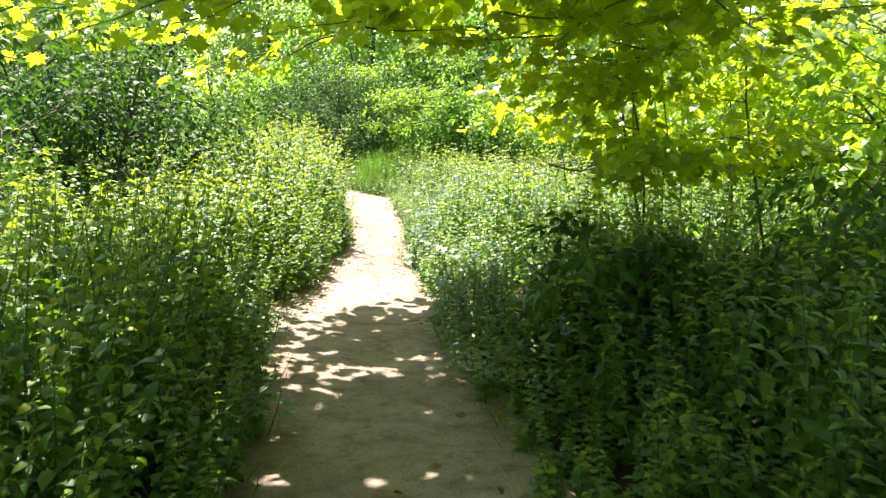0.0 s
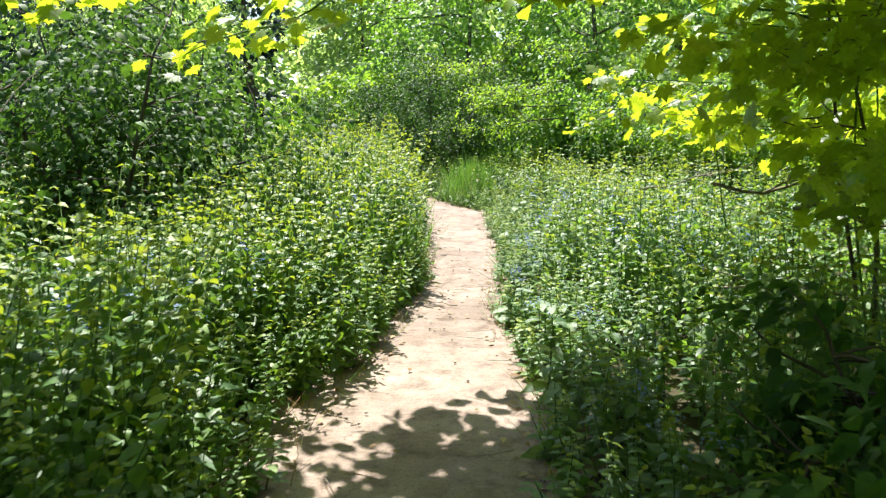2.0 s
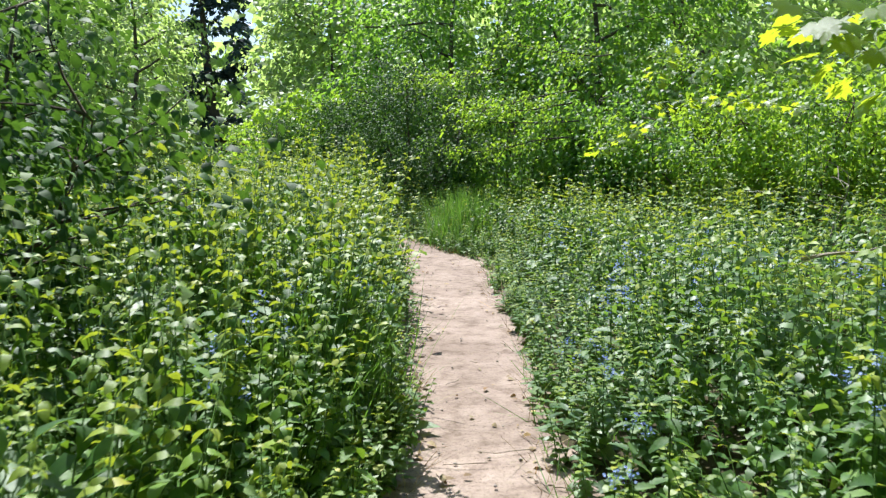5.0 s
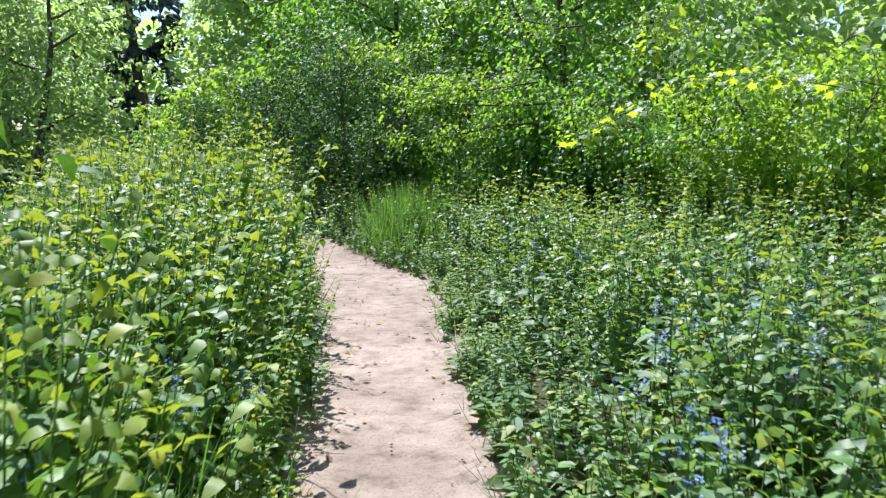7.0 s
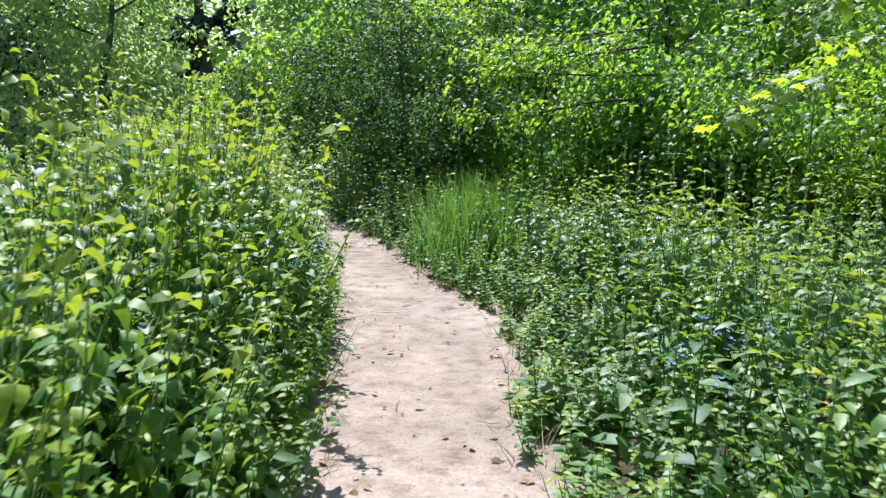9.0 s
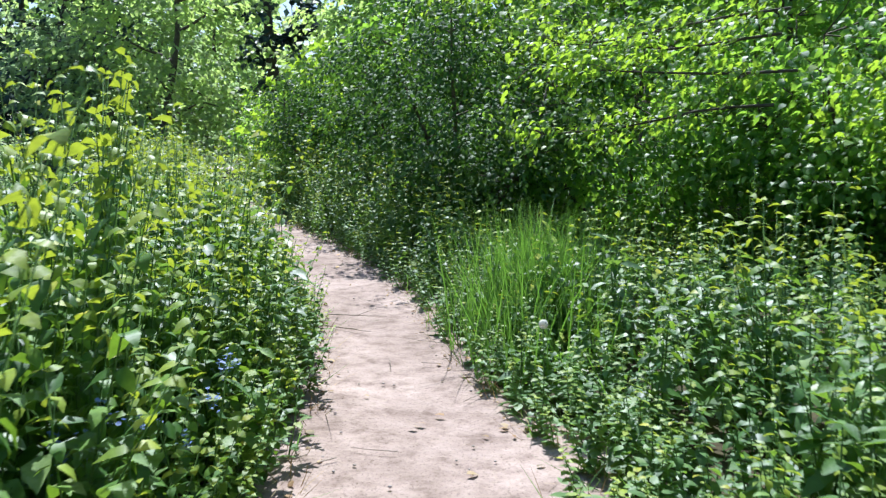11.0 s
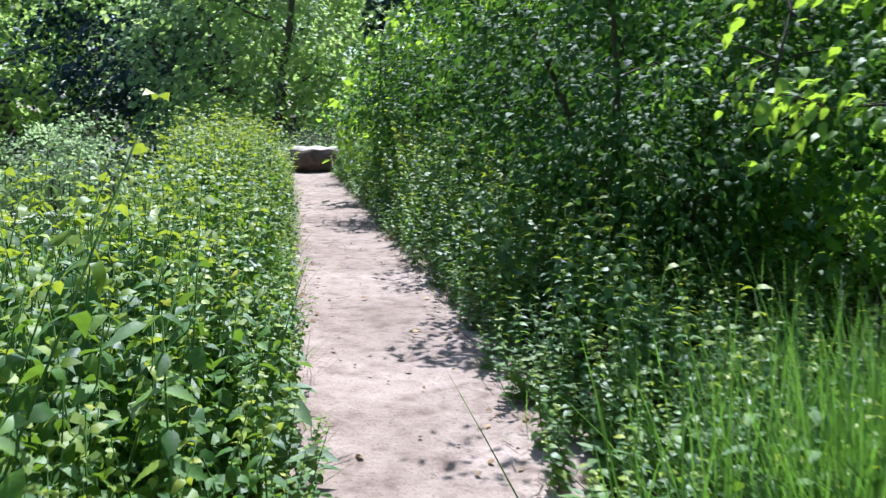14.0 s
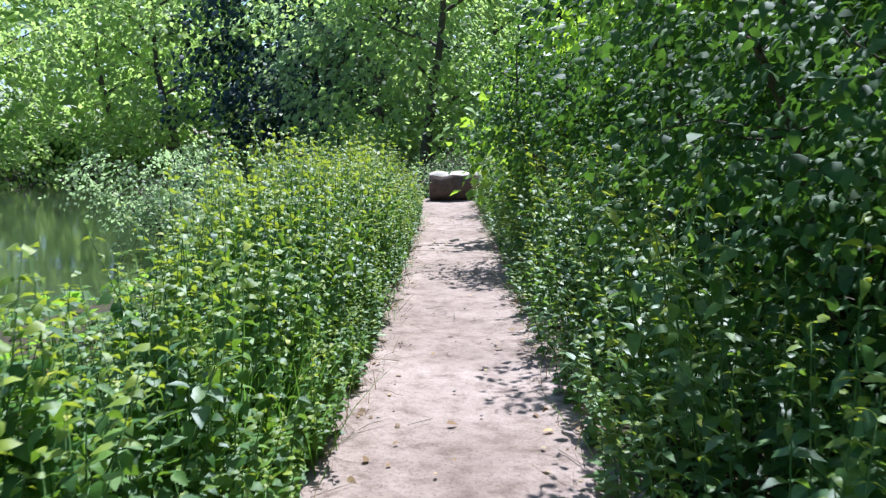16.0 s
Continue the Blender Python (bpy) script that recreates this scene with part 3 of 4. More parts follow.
def shrub(name, at, radius, height, leaves, leaf, size, leaf_mat, label, category="shrub", stems=6, bare=0.35, group=""):
    """Several arching stems from one root, side twigs and leafy sprays with gaps between."""
    t = thing(name, at, label, category, group)
    tips = []
    for i in range(stems):
        a = i * 6.28 / stems + rng.uniform(-0.4, 0.4)
        lean = rng.uniform(0.25, 0.85)
        ln = limb_line((0.12 * math.cos(a), 0.12 * math.sin(a), -0.05), (math.cos(a) * lean, math.sin(a) * lean, 1), height * rng.uniform(0.65, 0.92), 0.12, 8)
        k = np.clip(np.hypot(ln[:, 0], ln[:, 1]) / radius, 1, None)
        ln[:, 0] /= k
        ln[:, 1] /= k
        wood = [woody(ln, 0.035 * height / 3, 0.008)]
        for j in range(2, 8):
            for _ in range(3):
                b = rng.uniform(0, 6.28)
                tw = limb_line(ln[j], (math.cos(b), math.sin(b), rng.uniform(-0.1, 0.6)), radius * rng.uniform(0.25, 0.5), 0.25, 4)
                wood.append(woody(tw, 0.011, 0.003, 3))
                tips += [tw[-1], tw[-2], 0.5 * (tw[-1] + ln[j])]
        part("stem", mesh_of("stem", joined(wood), BARK), t, "thin brown woody stem")
    tips = np.array(tips)
    extra = max(0, int(leaves / 70) - len(tips))
    if extra:
        a, u = rng.uniform(0, 6.28, extra), rng.uniform(0.06, 1, extra)
        rr = radius * np.sqrt(1 - (np.abs(u - 0.42) / 0.62).clip(0, 1) ** 2) * rng.uniform(0.7, 1.06, extra) * (1 + 0.18 * np.sin(3 * a + 7 * u))
        tips = np.concatenate([tips, np.stack([rr * np.cos(a), rr * np.sin(a), u * height], 1)])
    tips = tips[rng.permutation(len(tips))[: max(12, int(leaves / 70))]]
    part("crown", mesh_of("crown", clumps(tips, bare * 0.6 * radius ** 0.5, max(6, leaves // len(tips)), leaf, size, 0.3), leaf_mat), t)
    return t


def tree(name, at, height, radius, low, leaves, leaf, size, leaf_mat, label, trunk_r=0.18, group=""):
    """A tapered trunk, limbs, and a ragged crown of sprays."""
    t = thing(name, at, label, "tree", group)
    trunk = limb_line((0, 0, -0.3), (rng.normal(0, 0.05), rng.normal(0, 0.05), 1), height * 0.9, 0.06, 9)
    bole = part("trunk", mesh_of("trunk", woody(trunk, trunk_r, trunk_r * 0.2, 9), BARK, True), t, "grey-brown bark")
    tips = []
    for i in range(12):
        j = rng.integers(2, 9)
        a, up = rng.uniform(0, 6.28), rng.uniform(0.1, 0.7)
        ln = limb_line(trunk[j], (math.cos(a), math.sin(a), up), radius * rng.uniform(0.6, 1.1), 0.15, 6)
        part("limb", mesh_of("limb", woody(ln, trunk_r * 0.35, 0.015, 5), BARK), bole)
        tips += list(ln[2:])
    n = int(leaves / 55)
    a, u = rng.uniform(0, 6.28, n), rng.uniform(0, 1, n)
    rr = radius * np.sqrt(1 - (np.abs(u - 0.4) / 0.62).clip(0, 1) ** 2) * rng.uniform(0.55, 1.05, n) * (1 + 0.2 * np.sin(3 * a + 5 * u) + 0.12 * np.sin(7 * a - 9 * u))
    shell = np.stack([rr * np.cos(a), rr * np.sin(a), low + u * (height - low)], 1)
    tips = np.concatenate([np.array(tips), shell])
    part("crown", mesh_of("crown", clumps(tips, 0.1 * radius + 0.1, max(6, leaves // len(tips)), leaf, size, 0.32), leaf_mat), t)
    return t


# ---- the shrub wall ahead and along the bend ----
bush_leaf = plain_leaf(0.33, 0.2)
HEDGE = "shrubs round the bend"
bush_a = shrub("shrub", (-0.4, 25.6, 0), 1.9, 3.8, 8800, bush_leaf, 0.11, SHRUB, "dense green shrub shading its own foot", group=HEDGE)
bush_b = shrub("shrub", (2.4, 24.4, 0), 2.2, 4.4, 11500, bush_leaf, 0.115, SHRUB, "tall leafy shrub with layered sunlit sprays", group=HEDGE)
bush_c = shrub("shrub", (5.0, 21.6, 0), 2.0, 3.4, 8800, bush_leaf, 0.11, LITSHRUB, "rounded shrub sunlit from above", group=HEDGE)
bush_e = shrub("ivy_shrub", (-2.45, 25.4, 0), 1.55, 4.1, 15000, bush_leaf, 0.08, SHADESHRUB, "dense ivy-grown shrub at the path's edge, leaf colour darkened for shade", group="dark shrubs along the path")
bush_d = shrub("shrub", (6.6, 13.6, 0), 2.1, 4.0, 6500, far_spray(0.36), 0.16, LITSHRUB, "shrub at the back of the clearing, leaves coloured as sunlit", group=HEDGE)
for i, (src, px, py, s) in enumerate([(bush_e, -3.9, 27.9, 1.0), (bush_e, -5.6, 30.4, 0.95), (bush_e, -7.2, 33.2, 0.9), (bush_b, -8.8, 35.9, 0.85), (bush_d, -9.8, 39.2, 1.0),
                                      (bush_c, 2.7, 24.8, 0.85), (bush_c, 3.5, 22.5, 0.9), (bush_c, 6.2, 17.2, 1.0), (bush_d, 5.6, 10.0, 0.9), (bush_d, 4.6, 6.8, 0.8), (bush_d, -1.8, 29.4, 1.2),
                                      (bush_d, 4.8, 26.6, 1.2), (bush_d, -0.3, 31.6, 1.5), (bush_d, -5.2, 33.6, 1.3), (bush_d, 8.6, 20.6, 1.3), (bush_d, -7.0, 37.0, 1.2)]):
    copy_thing(src, pose(px, py, 0, 0, 0, 67 * i + 30) @ Matrix.Scale(s, 4))

shrub("hawthorn_bush", (-4.0, 10.6, 0), 1.8, 3.4, 14000, bush_leaf, 0.085, SHADESHRUB, "thinly leaved hawthorn with bare brown branches showing", stems=9, bare=0.5)
shrub("hawthorn_bush", (-4.6, 6.4, 0), 1.7, 3.2, 6000, bush_leaf, 0.085, SHADESHRUB, "shaded hawthorn beside the path", stems=7, bare=0.5)
shrub("elder_shrub", (1.5, 5.4, 0), 0.9, 1.15, 5000, big_leaf, 0.1, SHADESHRUB, "low elder with large leaves coloured dark for shade", stems=7, bare=0.25)
shrub("elder_shrub", (2.8, 5.0, 0), 1.25, 1.35, 6000, big_leaf, 0.1, SHADESHRUB, "low shaded elder beside the path", stems=7)
shrub("bramble_bush", (-15.8, 31.8, -0.5), 1.7, 2.4, 4200, bush_leaf, 0.09, WILLOW, "grey-green bramble overhanging the river bank", stems=6)
shrub("bramble_bush", (-13.6, 39.4, 0), 1.6, 1.5, 2600, bush_leaf, 0.09, WILLOW, "low brown-stemmed bramble behind the log", stems=8, bare=0.6)

# ---- larger trees shading the bend ----
BEND = "trees shading the bend"
ash = tree("tree", (2.6, 29.4, 0), 8.5, 3.4, 1.6, 13000, far_spray(0.36), 0.17, SHRUB, "dark leafy tree shading the bend of the path", 0.14, BEND)
for px, py, turn in [(-2.6, 32.6, 140)]:
    copy_thing(ash, pose(px, py, 0, 0, 0, turn))

# ---- woods all round ----
far_leaf = far_spray(0.36)
WOODS = "woodland trees"
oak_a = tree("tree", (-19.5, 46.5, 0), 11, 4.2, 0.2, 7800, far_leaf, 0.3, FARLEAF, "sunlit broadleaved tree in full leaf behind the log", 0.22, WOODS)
oak_b = tree("tree", (-24, 50, 0), 13, 4.6, 0.2, 7800, far_leaf, 0.32, WILLOW, "grey-green willow across the river, leaf colour lightened for haze", 0.25, WOODS)
dark = tree("dark_tree", (-30.8, 54.4, 0), 15, 6.0, 0.3, 13000, far_leaf, 0.36, SHADELEAF, "tree beyond the river, shade and blue flare put into its leaf colour", 0.3)
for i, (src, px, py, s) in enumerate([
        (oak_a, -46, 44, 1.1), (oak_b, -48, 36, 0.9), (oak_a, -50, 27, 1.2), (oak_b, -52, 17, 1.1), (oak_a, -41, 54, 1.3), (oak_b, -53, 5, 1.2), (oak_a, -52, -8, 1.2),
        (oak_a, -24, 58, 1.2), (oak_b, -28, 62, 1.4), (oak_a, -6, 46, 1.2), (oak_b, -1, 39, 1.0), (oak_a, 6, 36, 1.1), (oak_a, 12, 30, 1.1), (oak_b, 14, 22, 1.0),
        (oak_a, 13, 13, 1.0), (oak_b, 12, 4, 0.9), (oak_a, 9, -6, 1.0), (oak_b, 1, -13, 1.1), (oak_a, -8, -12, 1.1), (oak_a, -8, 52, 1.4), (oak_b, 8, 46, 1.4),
        # first three: unseen trees near the start, added to block sky light
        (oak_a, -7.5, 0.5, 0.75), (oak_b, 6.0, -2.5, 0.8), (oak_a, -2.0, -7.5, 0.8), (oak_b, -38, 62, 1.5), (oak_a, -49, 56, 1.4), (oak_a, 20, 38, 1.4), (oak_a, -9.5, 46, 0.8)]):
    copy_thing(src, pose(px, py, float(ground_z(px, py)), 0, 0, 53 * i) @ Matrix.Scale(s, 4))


def far_woods():
    """The closed edge of the wood behind the single trees."""
    n = 26000
    a = rng.uniform(0, 6.28, n)
    r = rng.uniform(60, 72, n) + 4 * np.sin(5 * a)
    z = 15 * rng.uniform(0, 1, n) ** 0.9 * (1 + 0.18 * np.sin(23 * a) + 0.1 * np.sin(51 * a))
    m = frames_of(np.stack([-12 + r * np.cos(a), 22 + r * np.sin(a), z], 1), rng.uniform(0, 6.28, n), rng.normal(-0.2, 0.5, n), rng.normal(0, 0.7, n), rng.uniform(1.0, 2.2, n))
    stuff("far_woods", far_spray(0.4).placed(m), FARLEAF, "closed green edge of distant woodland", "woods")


far_woods()
tree("ivy_clad_tree", (-16.6, 53.5, 0), 14, 1.8, 0.3, 4500, far_leaf, 0.4, SHADELEAF, "narrow ivy-clad tree among paler woodland, leaf colour darkened for shade", 0.4)
bank = shrub("bank_shrub", (-45.5, 14, 0.1), 3.4, 3.6, 3600, far_leaf, 0.34, SHRUB, "grey-green shrub overhanging the far river bank", group="far bank shrubs", stems=5)
for i, yy in enumerate([3, 8.5, 20, 25, 31, 36, 41.5, 47, 53, 59]):
    copy_thing(bank, pose(-42.6 - 0.18 * yy, yy, 0.1, 0, 0, 77 * i) @ Matrix.Scale(0.8 + 0.1 * (i % 4), 4))


# ---- maple over the start of the path ----
maple = lobed_leaf()


def arching_tree(name, at, box, limbs, per, leaf, size, mat, label, sprays):
    """A tree whose low limbs reach over the path; box: x0, x1, y0, y1, z0, z1 of the crown from the root."""
    t = thing(name, at, label, "tree")
    x0, x1, y0, y1, z0, z1 = box
    trunk = limb_line((0, 0, -0.3), (0.02, 0.02, 1), z1 + 1.5, 0.05, 9)
    bole = part("trunk", mesh_of("trunk", woody(trunk, 0.17, 0.05, 10), BARK, True), t)
    tips = []
    for i in range(limbs):
        j = rng.integers(3, 8)
        aim = np.array([rng.uniform(x0, x1), rng.uniform(y0, y1), rng.uniform(z0 + 0.2, z1)])
        way = aim - trunk[j]
        ln = trunk[j] + way[None] * np.linspace(0, 1, 7)[:, None] + rng.normal(0, 0.12, (7, 3)) * np.linspace(0, 1, 7)[:, None]
        ln[:, 2] += 0.5 * np.sin(np.linspace(0, np.pi, 7))
        part("limb", mesh_of("limb", woody(ln, 0.045, 0.008, 5), BARK, True), bole)
        tips += list(ln[3:])
    tips = np.concatenate([np.array(tips), np.stack([rng.uniform(x0, x1, sprays), rng.uniform(y0, y1, sprays), rng.uniform(z0, z1, sprays)], 1)])
    tips = tips[tips[:, 2] > z0]
    part("crown", mesh_of("crown", clumps(tips, 0.36, per, leaf, size, 0.3, 0.0), mat), t)


arching_tree("maple_tree", (3.3, 2.4, 0), (-4.9, -1.1, -5.0, 5.9, 2.5, 5.0), 24, 74, plain_leaf(0.5, 0.2), 0.17, MAPLE, "maple with wide low crown arching over the path", 290)


def maple_spray(at, way, length, count, size, label, stem_from=None):
    """A twig with separate lobed leaves on stalks."""
    t = thing("maple_branch", at, label, "branch", "maple branches")
    wood = []
    ln = limb_line((0, 0, 0), way, length, 0.1, 7)
    wood.append(woody(ln, 0.008, 0.002, 5))
    if stem_from:
        base = np.array(stem_from) - np.array(at)
        u = np.linspace(1, 0, 9)[:, None]
        bow = np.sin(np.pi * u) * rng.normal(0, 0.09, 3) * np.array([1, 1, 0]) + rng.normal(0, 0.012, (9, 3)) * np.sin(np.pi * u)
        wood.append(woody(base[None] * u + bow, 0.009, 0.006, 5))
    spots = []
    for i in range(count):
        u = (i + 0.6) / count
        q = ln[min(6, int(u * 6.99))] + rng.normal(0, 0.02, 3)
        a = math.atan2(way[1], way[0]) + (1 if i % 2 else -1) * rng.uniform(0.4, 1.7)
        reach = rng.uniform(0.06, 0.2)
        tip = q + np.array([reach * math.cos(a), reach * math.sin(a), rng.uniform(-0.08, 0.06)])
        wood.append(woody(np.array([q, 0.5 * (q + tip) + np.array([0, 0, 0.015]), tip]), 0.0018, 0.0012, 3))
        spots.append((tip, a))
    twig = part("twig", mesh_of("twig", joined(wood), STEM), t)
    for tip, a in spots:
        leaf = part("leaf", MAPLE_MESH, twig)
        leaf.matrix_basis = Matrix.Translation(tip) @ Euler((rng.normal(0, 0.35), rng.uniform(0.0, 0.8), a)).to_matrix().to_4x4() @ Matrix.Scale(size * rng.uniform(0.7, 1.15), 4)
    return t


MAPLE_MESH = mesh_of("maple_leaf", maple, MAPLE)
LOW = "low-hanging maple twig with lobed yellow-green leaves"
for k in range(34):
    fy = 3.2 + 4.4 * (k / 33) ** 0.75
    fx = (-2.6, 0.9, -1.4, 1.9, -0.5, 2.7)[k % 6] + rng.uniform(-0.4, 0.4)
    maple_spray((fx, fy, rng.uniform(2.12, 2.42)), (rng.choice([-1, 1]), rng.uniform(-0.3, 0.5), -0.16), rng.uniform(0.7, 1.1), 22, 0.12, LOW)
ROOTED = set()
SAP = "young maple sapling with sunlit translucent yellow-green leaves"
for at, way, length, count, root in [((1.55, 9.7, 1.5), (-0.9, -0.25, 0.25), 1.0, 18, (1.75, 9.9, 0)), ((1.6, 9.6, 1.9), (-0.8, -0.2, 0.1), 0.95, 18, (1.75, 9.9, 0)),
                                     ((1.7, 9.8, 2.3), (-0.7, -0.5, 0.1), 1.0, 16, (1.75, 9.9, 0)), ((2.3, 8.4, 1.9), (-0.6, -0.4, 0.2), 1.0, 16, (2.5, 8.7, 0)),
                                     ((2.4, 8.6, 1.4), (-0.9, 0.1, 0.2), 0.9, 14, (2.5, 8.7, 0)), ((1.9, 7.6, 2.0), (-0.7, 0.3, 0.2), 0.8, 14, (2.1, 7.5, 0)), ((2.9, 9.0, 2.4), (-0.9, -0.2, 0.1), 1.2, 18, (3.0, 9.2, 0)), ((2.9, 9.0, 1.8), (-0.8, -0.5, 0.1), 1.1, 16, (3.0, 9.2, 0)), ((3.3, 10.4, 2.6), (-0.9, -0.3, 0.1), 1.3, 18, (3.4, 10.5, 0)), ((3.3, 10.4, 2.0), (-0.9, 0.2, 0.1), 1.2, 16, (3.4, 10.5, 0)), ((2.2, 7.9, 2.4), (-0.9, -0.2, 0.1), 1.0, 16, (2.3, 8.0, 0)),
                                     ((1.7, 19.0, 1.9), (-0.8, -0.5, 0.15), 1.1, 20, (1.7, 19.05, 0)), ((1.7, 19.0, 2.2), (0.8, -0.4, 0.15), 1.1, 20, (1.7, 19.05, 0)),
                                     ((1.7, 19.0, 2.5), (-0.3, -0.8, 0.2), 1.0, 16, (1.7, 19.05, 0)), ((3.4, 17.5, 2.0), (-1, 0.1, 0.1), 1.2, 18, (3.5, 17.6, 0))]:
    maple_spray(at, way, length, int(count * 1.8), 0.115, SAP, root if root not in ROOTED else None)
    ROOTED.add(root)

def young_maple(at, lean, height, radius, leaves, label):
    """A sapling with a leaning stem, level side branches and a crown of lobed leaves."""
    t = thing("young_maple", at, label, "tree", "young maples")
    ln = limb_line((0, 0, -0.1), (lean[0], lean[1], 1), height, 0.06, 9)
    bole = part("trunk", mesh_of("trunk", woody(ln, 0.017, 0.006, 7), BARK, True), t, "thin grey-brown stem")
    spots = []
    for i in range(16):
        j = 4 + i % 5
        a = 2.4 * i + rng.uniform(-0.3, 0.3)
        br = limb_line(ln[j], (math.cos(a), math.sin(a), rng.uniform(-0.05, 0.35)), radius * rng.uniform(0.6, 1.05), 0.12, 6)
        part("limb", mesh_of("limb", woody(br, 0.006, 0.002, 5), BARK), bole)
        spots += list(br[2:])
    spots = np.array(spots)
    part("crown", mesh_of("crown", clumps(spots, 0.25, leaves // len(spots), maple, 0.125, 0.3, 0.0), MAPLE), t)
    return t


young_maple((2.3, 8.3, 0), (-0.15, -0.05), 2.9, 1.15, 750, SAP)
young_maple((2.0, 7.3, 0), (-0.05, 0.05), 2.7, 1.0, 750, SAP)
young_maple((3.4, 7.9, 0), (-0.1, 0.05), 3.1, 1.2, 750, SAP)
young_maple((3.6, 9.6, 0), (-0.1, 0.0), 3.2, 1.3, 750, SAP)

# overhanging sprays at the bend
OVER = "leafy shrub branch overhanging the undergrowth"
def leafy_branch(at, way, length, count, size):
    t = thing("shrub_branch", at, OVER, "branch", "overhanging branches")
    ln = limb_line((0, 0, 0), way, length, 0.08, 7)
    wood, spots = [woody(ln, 0.016, 0.004, 5)], []
    for i in range(count):
        j = rng.integers(1, 7)
        a = math.atan2(way[1], way[0]) + rng.choice([-1, 1]) * rng.uniform(0.3, 1.3)
        tw = limb_line(ln[j], (math.cos(a), math.sin(a), rng.uniform(-0.4, 0.3)), rng.uniform(0.25, 0.6), 0.2, 4)
        wood.append(woody(tw, 0.005, 0.002, 3))
        spots += list(tw[1:])
    part("twig", mesh_of("twig", joined(wood), BARK), t)
    part("leaves", mesh_of("leaves", clumps(np.array(spots), 0.1, 6, mid_leaf, size, 0.7, 0.0), LITSHRUB), t)

for at, way, length in [((0.9, 22.3, 2.1), (-0.97, -0.05, -0.1), 2.3), ((0.8, 22.6, 2.45), (-0.95, -0.12, -0.12), 2.0), ((0.7, 22.2, 1.8), (-0.95, 0.0, -0.02), 2.0), ((0.9, 22.8, 2.7), (-0.8, -0.35, -0.1), 1.8),
                        ((1.6, 23.2, 3.4), (-0.9, -0.5, -0.1), 2.2), ((2.8, 22.0, 3.0), (-0.5, -0.8, -0.1), 1.6), ((-0.6, 24.4, 3.3), (-0.8, -0.55, -0.25), 1.9)]:
    leafy_branch(at, way, length, 24, 0.085)


# ---- the log across the end of the path ----
def build_log():
    t = thing("fallen_log", (-12.3, 37.2, 0.0), "weathered fallen log with pale top lying across the path's end", "log", turn=32)
    n, sides, long, r = 15, 28, 1.3, 0.33
    v, f = [], []
    for i in range(n):
        for j in range(sides):
            a = 2 * math.pi * j / sides
            rr = r * (1 + 0.06 * math.sin(3 * a + 1.3 * i) + 0.04 * math.sin(7 * a + 0.6 * i)) * (1.06 - 0.1 * i / n)
            v.append(((i / (n - 1) - 0.5) * long, rr * math.cos(a), r * 0.95 + rr * math.sin(a)))
    for i in range(n - 1):
        for j in range(sides):
            k = (j + 1) % sides
            f.append((i * sides + j, i * sides + k, (i + 1) * sides + k, (i + 1) * sides + j))
    # faces near the top get the paler wood colour
    top = [math.sin(2 * math.pi * ((q[0] % sides) + 0.5) / sides) > 0.72 for q in f]
    part("bark", mesh_from("bark", v, [[q for q, up in zip(f, top) if not up]], LOGBARK, smooth=True), t, "dark reddish-brown bark")
    part("bare_top", mesh_from("bare_top", v, [[q for q, up in zip(f, top) if up]], PALEWOOD, smooth=True), t, "pale strip along the log's top")
    for e in (0, n - 1):
        ring = [v[e * sides + j] for j in range(sides)]
        c = np.mean(ring, 0)
        inner = [tuple(c + 0.55 * (np.array(p) - c) + np.array([0.02 if e else -0.02, 0, 0])) for p in ring]
        vv = ring + inner + [tuple(c)]
        ff = [(j, (j + 1) % sides, sides + (j + 1) % sides) for j in range(sides)] + [(j, sides + (j + 1) % sides, sides + j) for j in range(sides)] + [(sides + j, sides + (j + 1) % sides, 2 * sides) for j in range(sides)]
        part("cut_end", mesh_from("cut_end", vv, [ff], DEADWOOD), t, "weathered grey-brown cut face")
    for a in range(4):
        ln = limb_line((0.55, -0.1 + 0.08 * a, 0.45 + 0.05 * a), (1, rng.normal(0, 0.4), 0.3 * (a - 1)), 0.6, 0.25, 6)
        part("root", mesh_of("root", woody(ln, 0.055, 0.012, 6), PALEWOOD, True), t, "twisted pale root stub")


build_log()


# ---- dead branches in the undergrowth ----
def dead_branch(at, way, length, r, label, forks=4):
    t = thing("dead_branch", at, label, "branch", "dead branches")
    ln = limb_line((0, 0, 0), way, length, 0.26, 9)
    heaps = [woody(ln, r * 0.8, r * 0.25, 6)]
    for _ in range(forks):
        j = rng.integers(2, 7)
        a = rng.uniform(0, 6.28)
        heaps.append(woody(limb_line(ln[j], (math.cos(a), math.sin(a), rng.uniform(-0.1, 0.5)), length * 0.35, 0.2, 5), r * 0.5, r * 0.15, 5))
    part("wood", mesh_of("wood", joined(heaps), DEADWOOD, True), t)


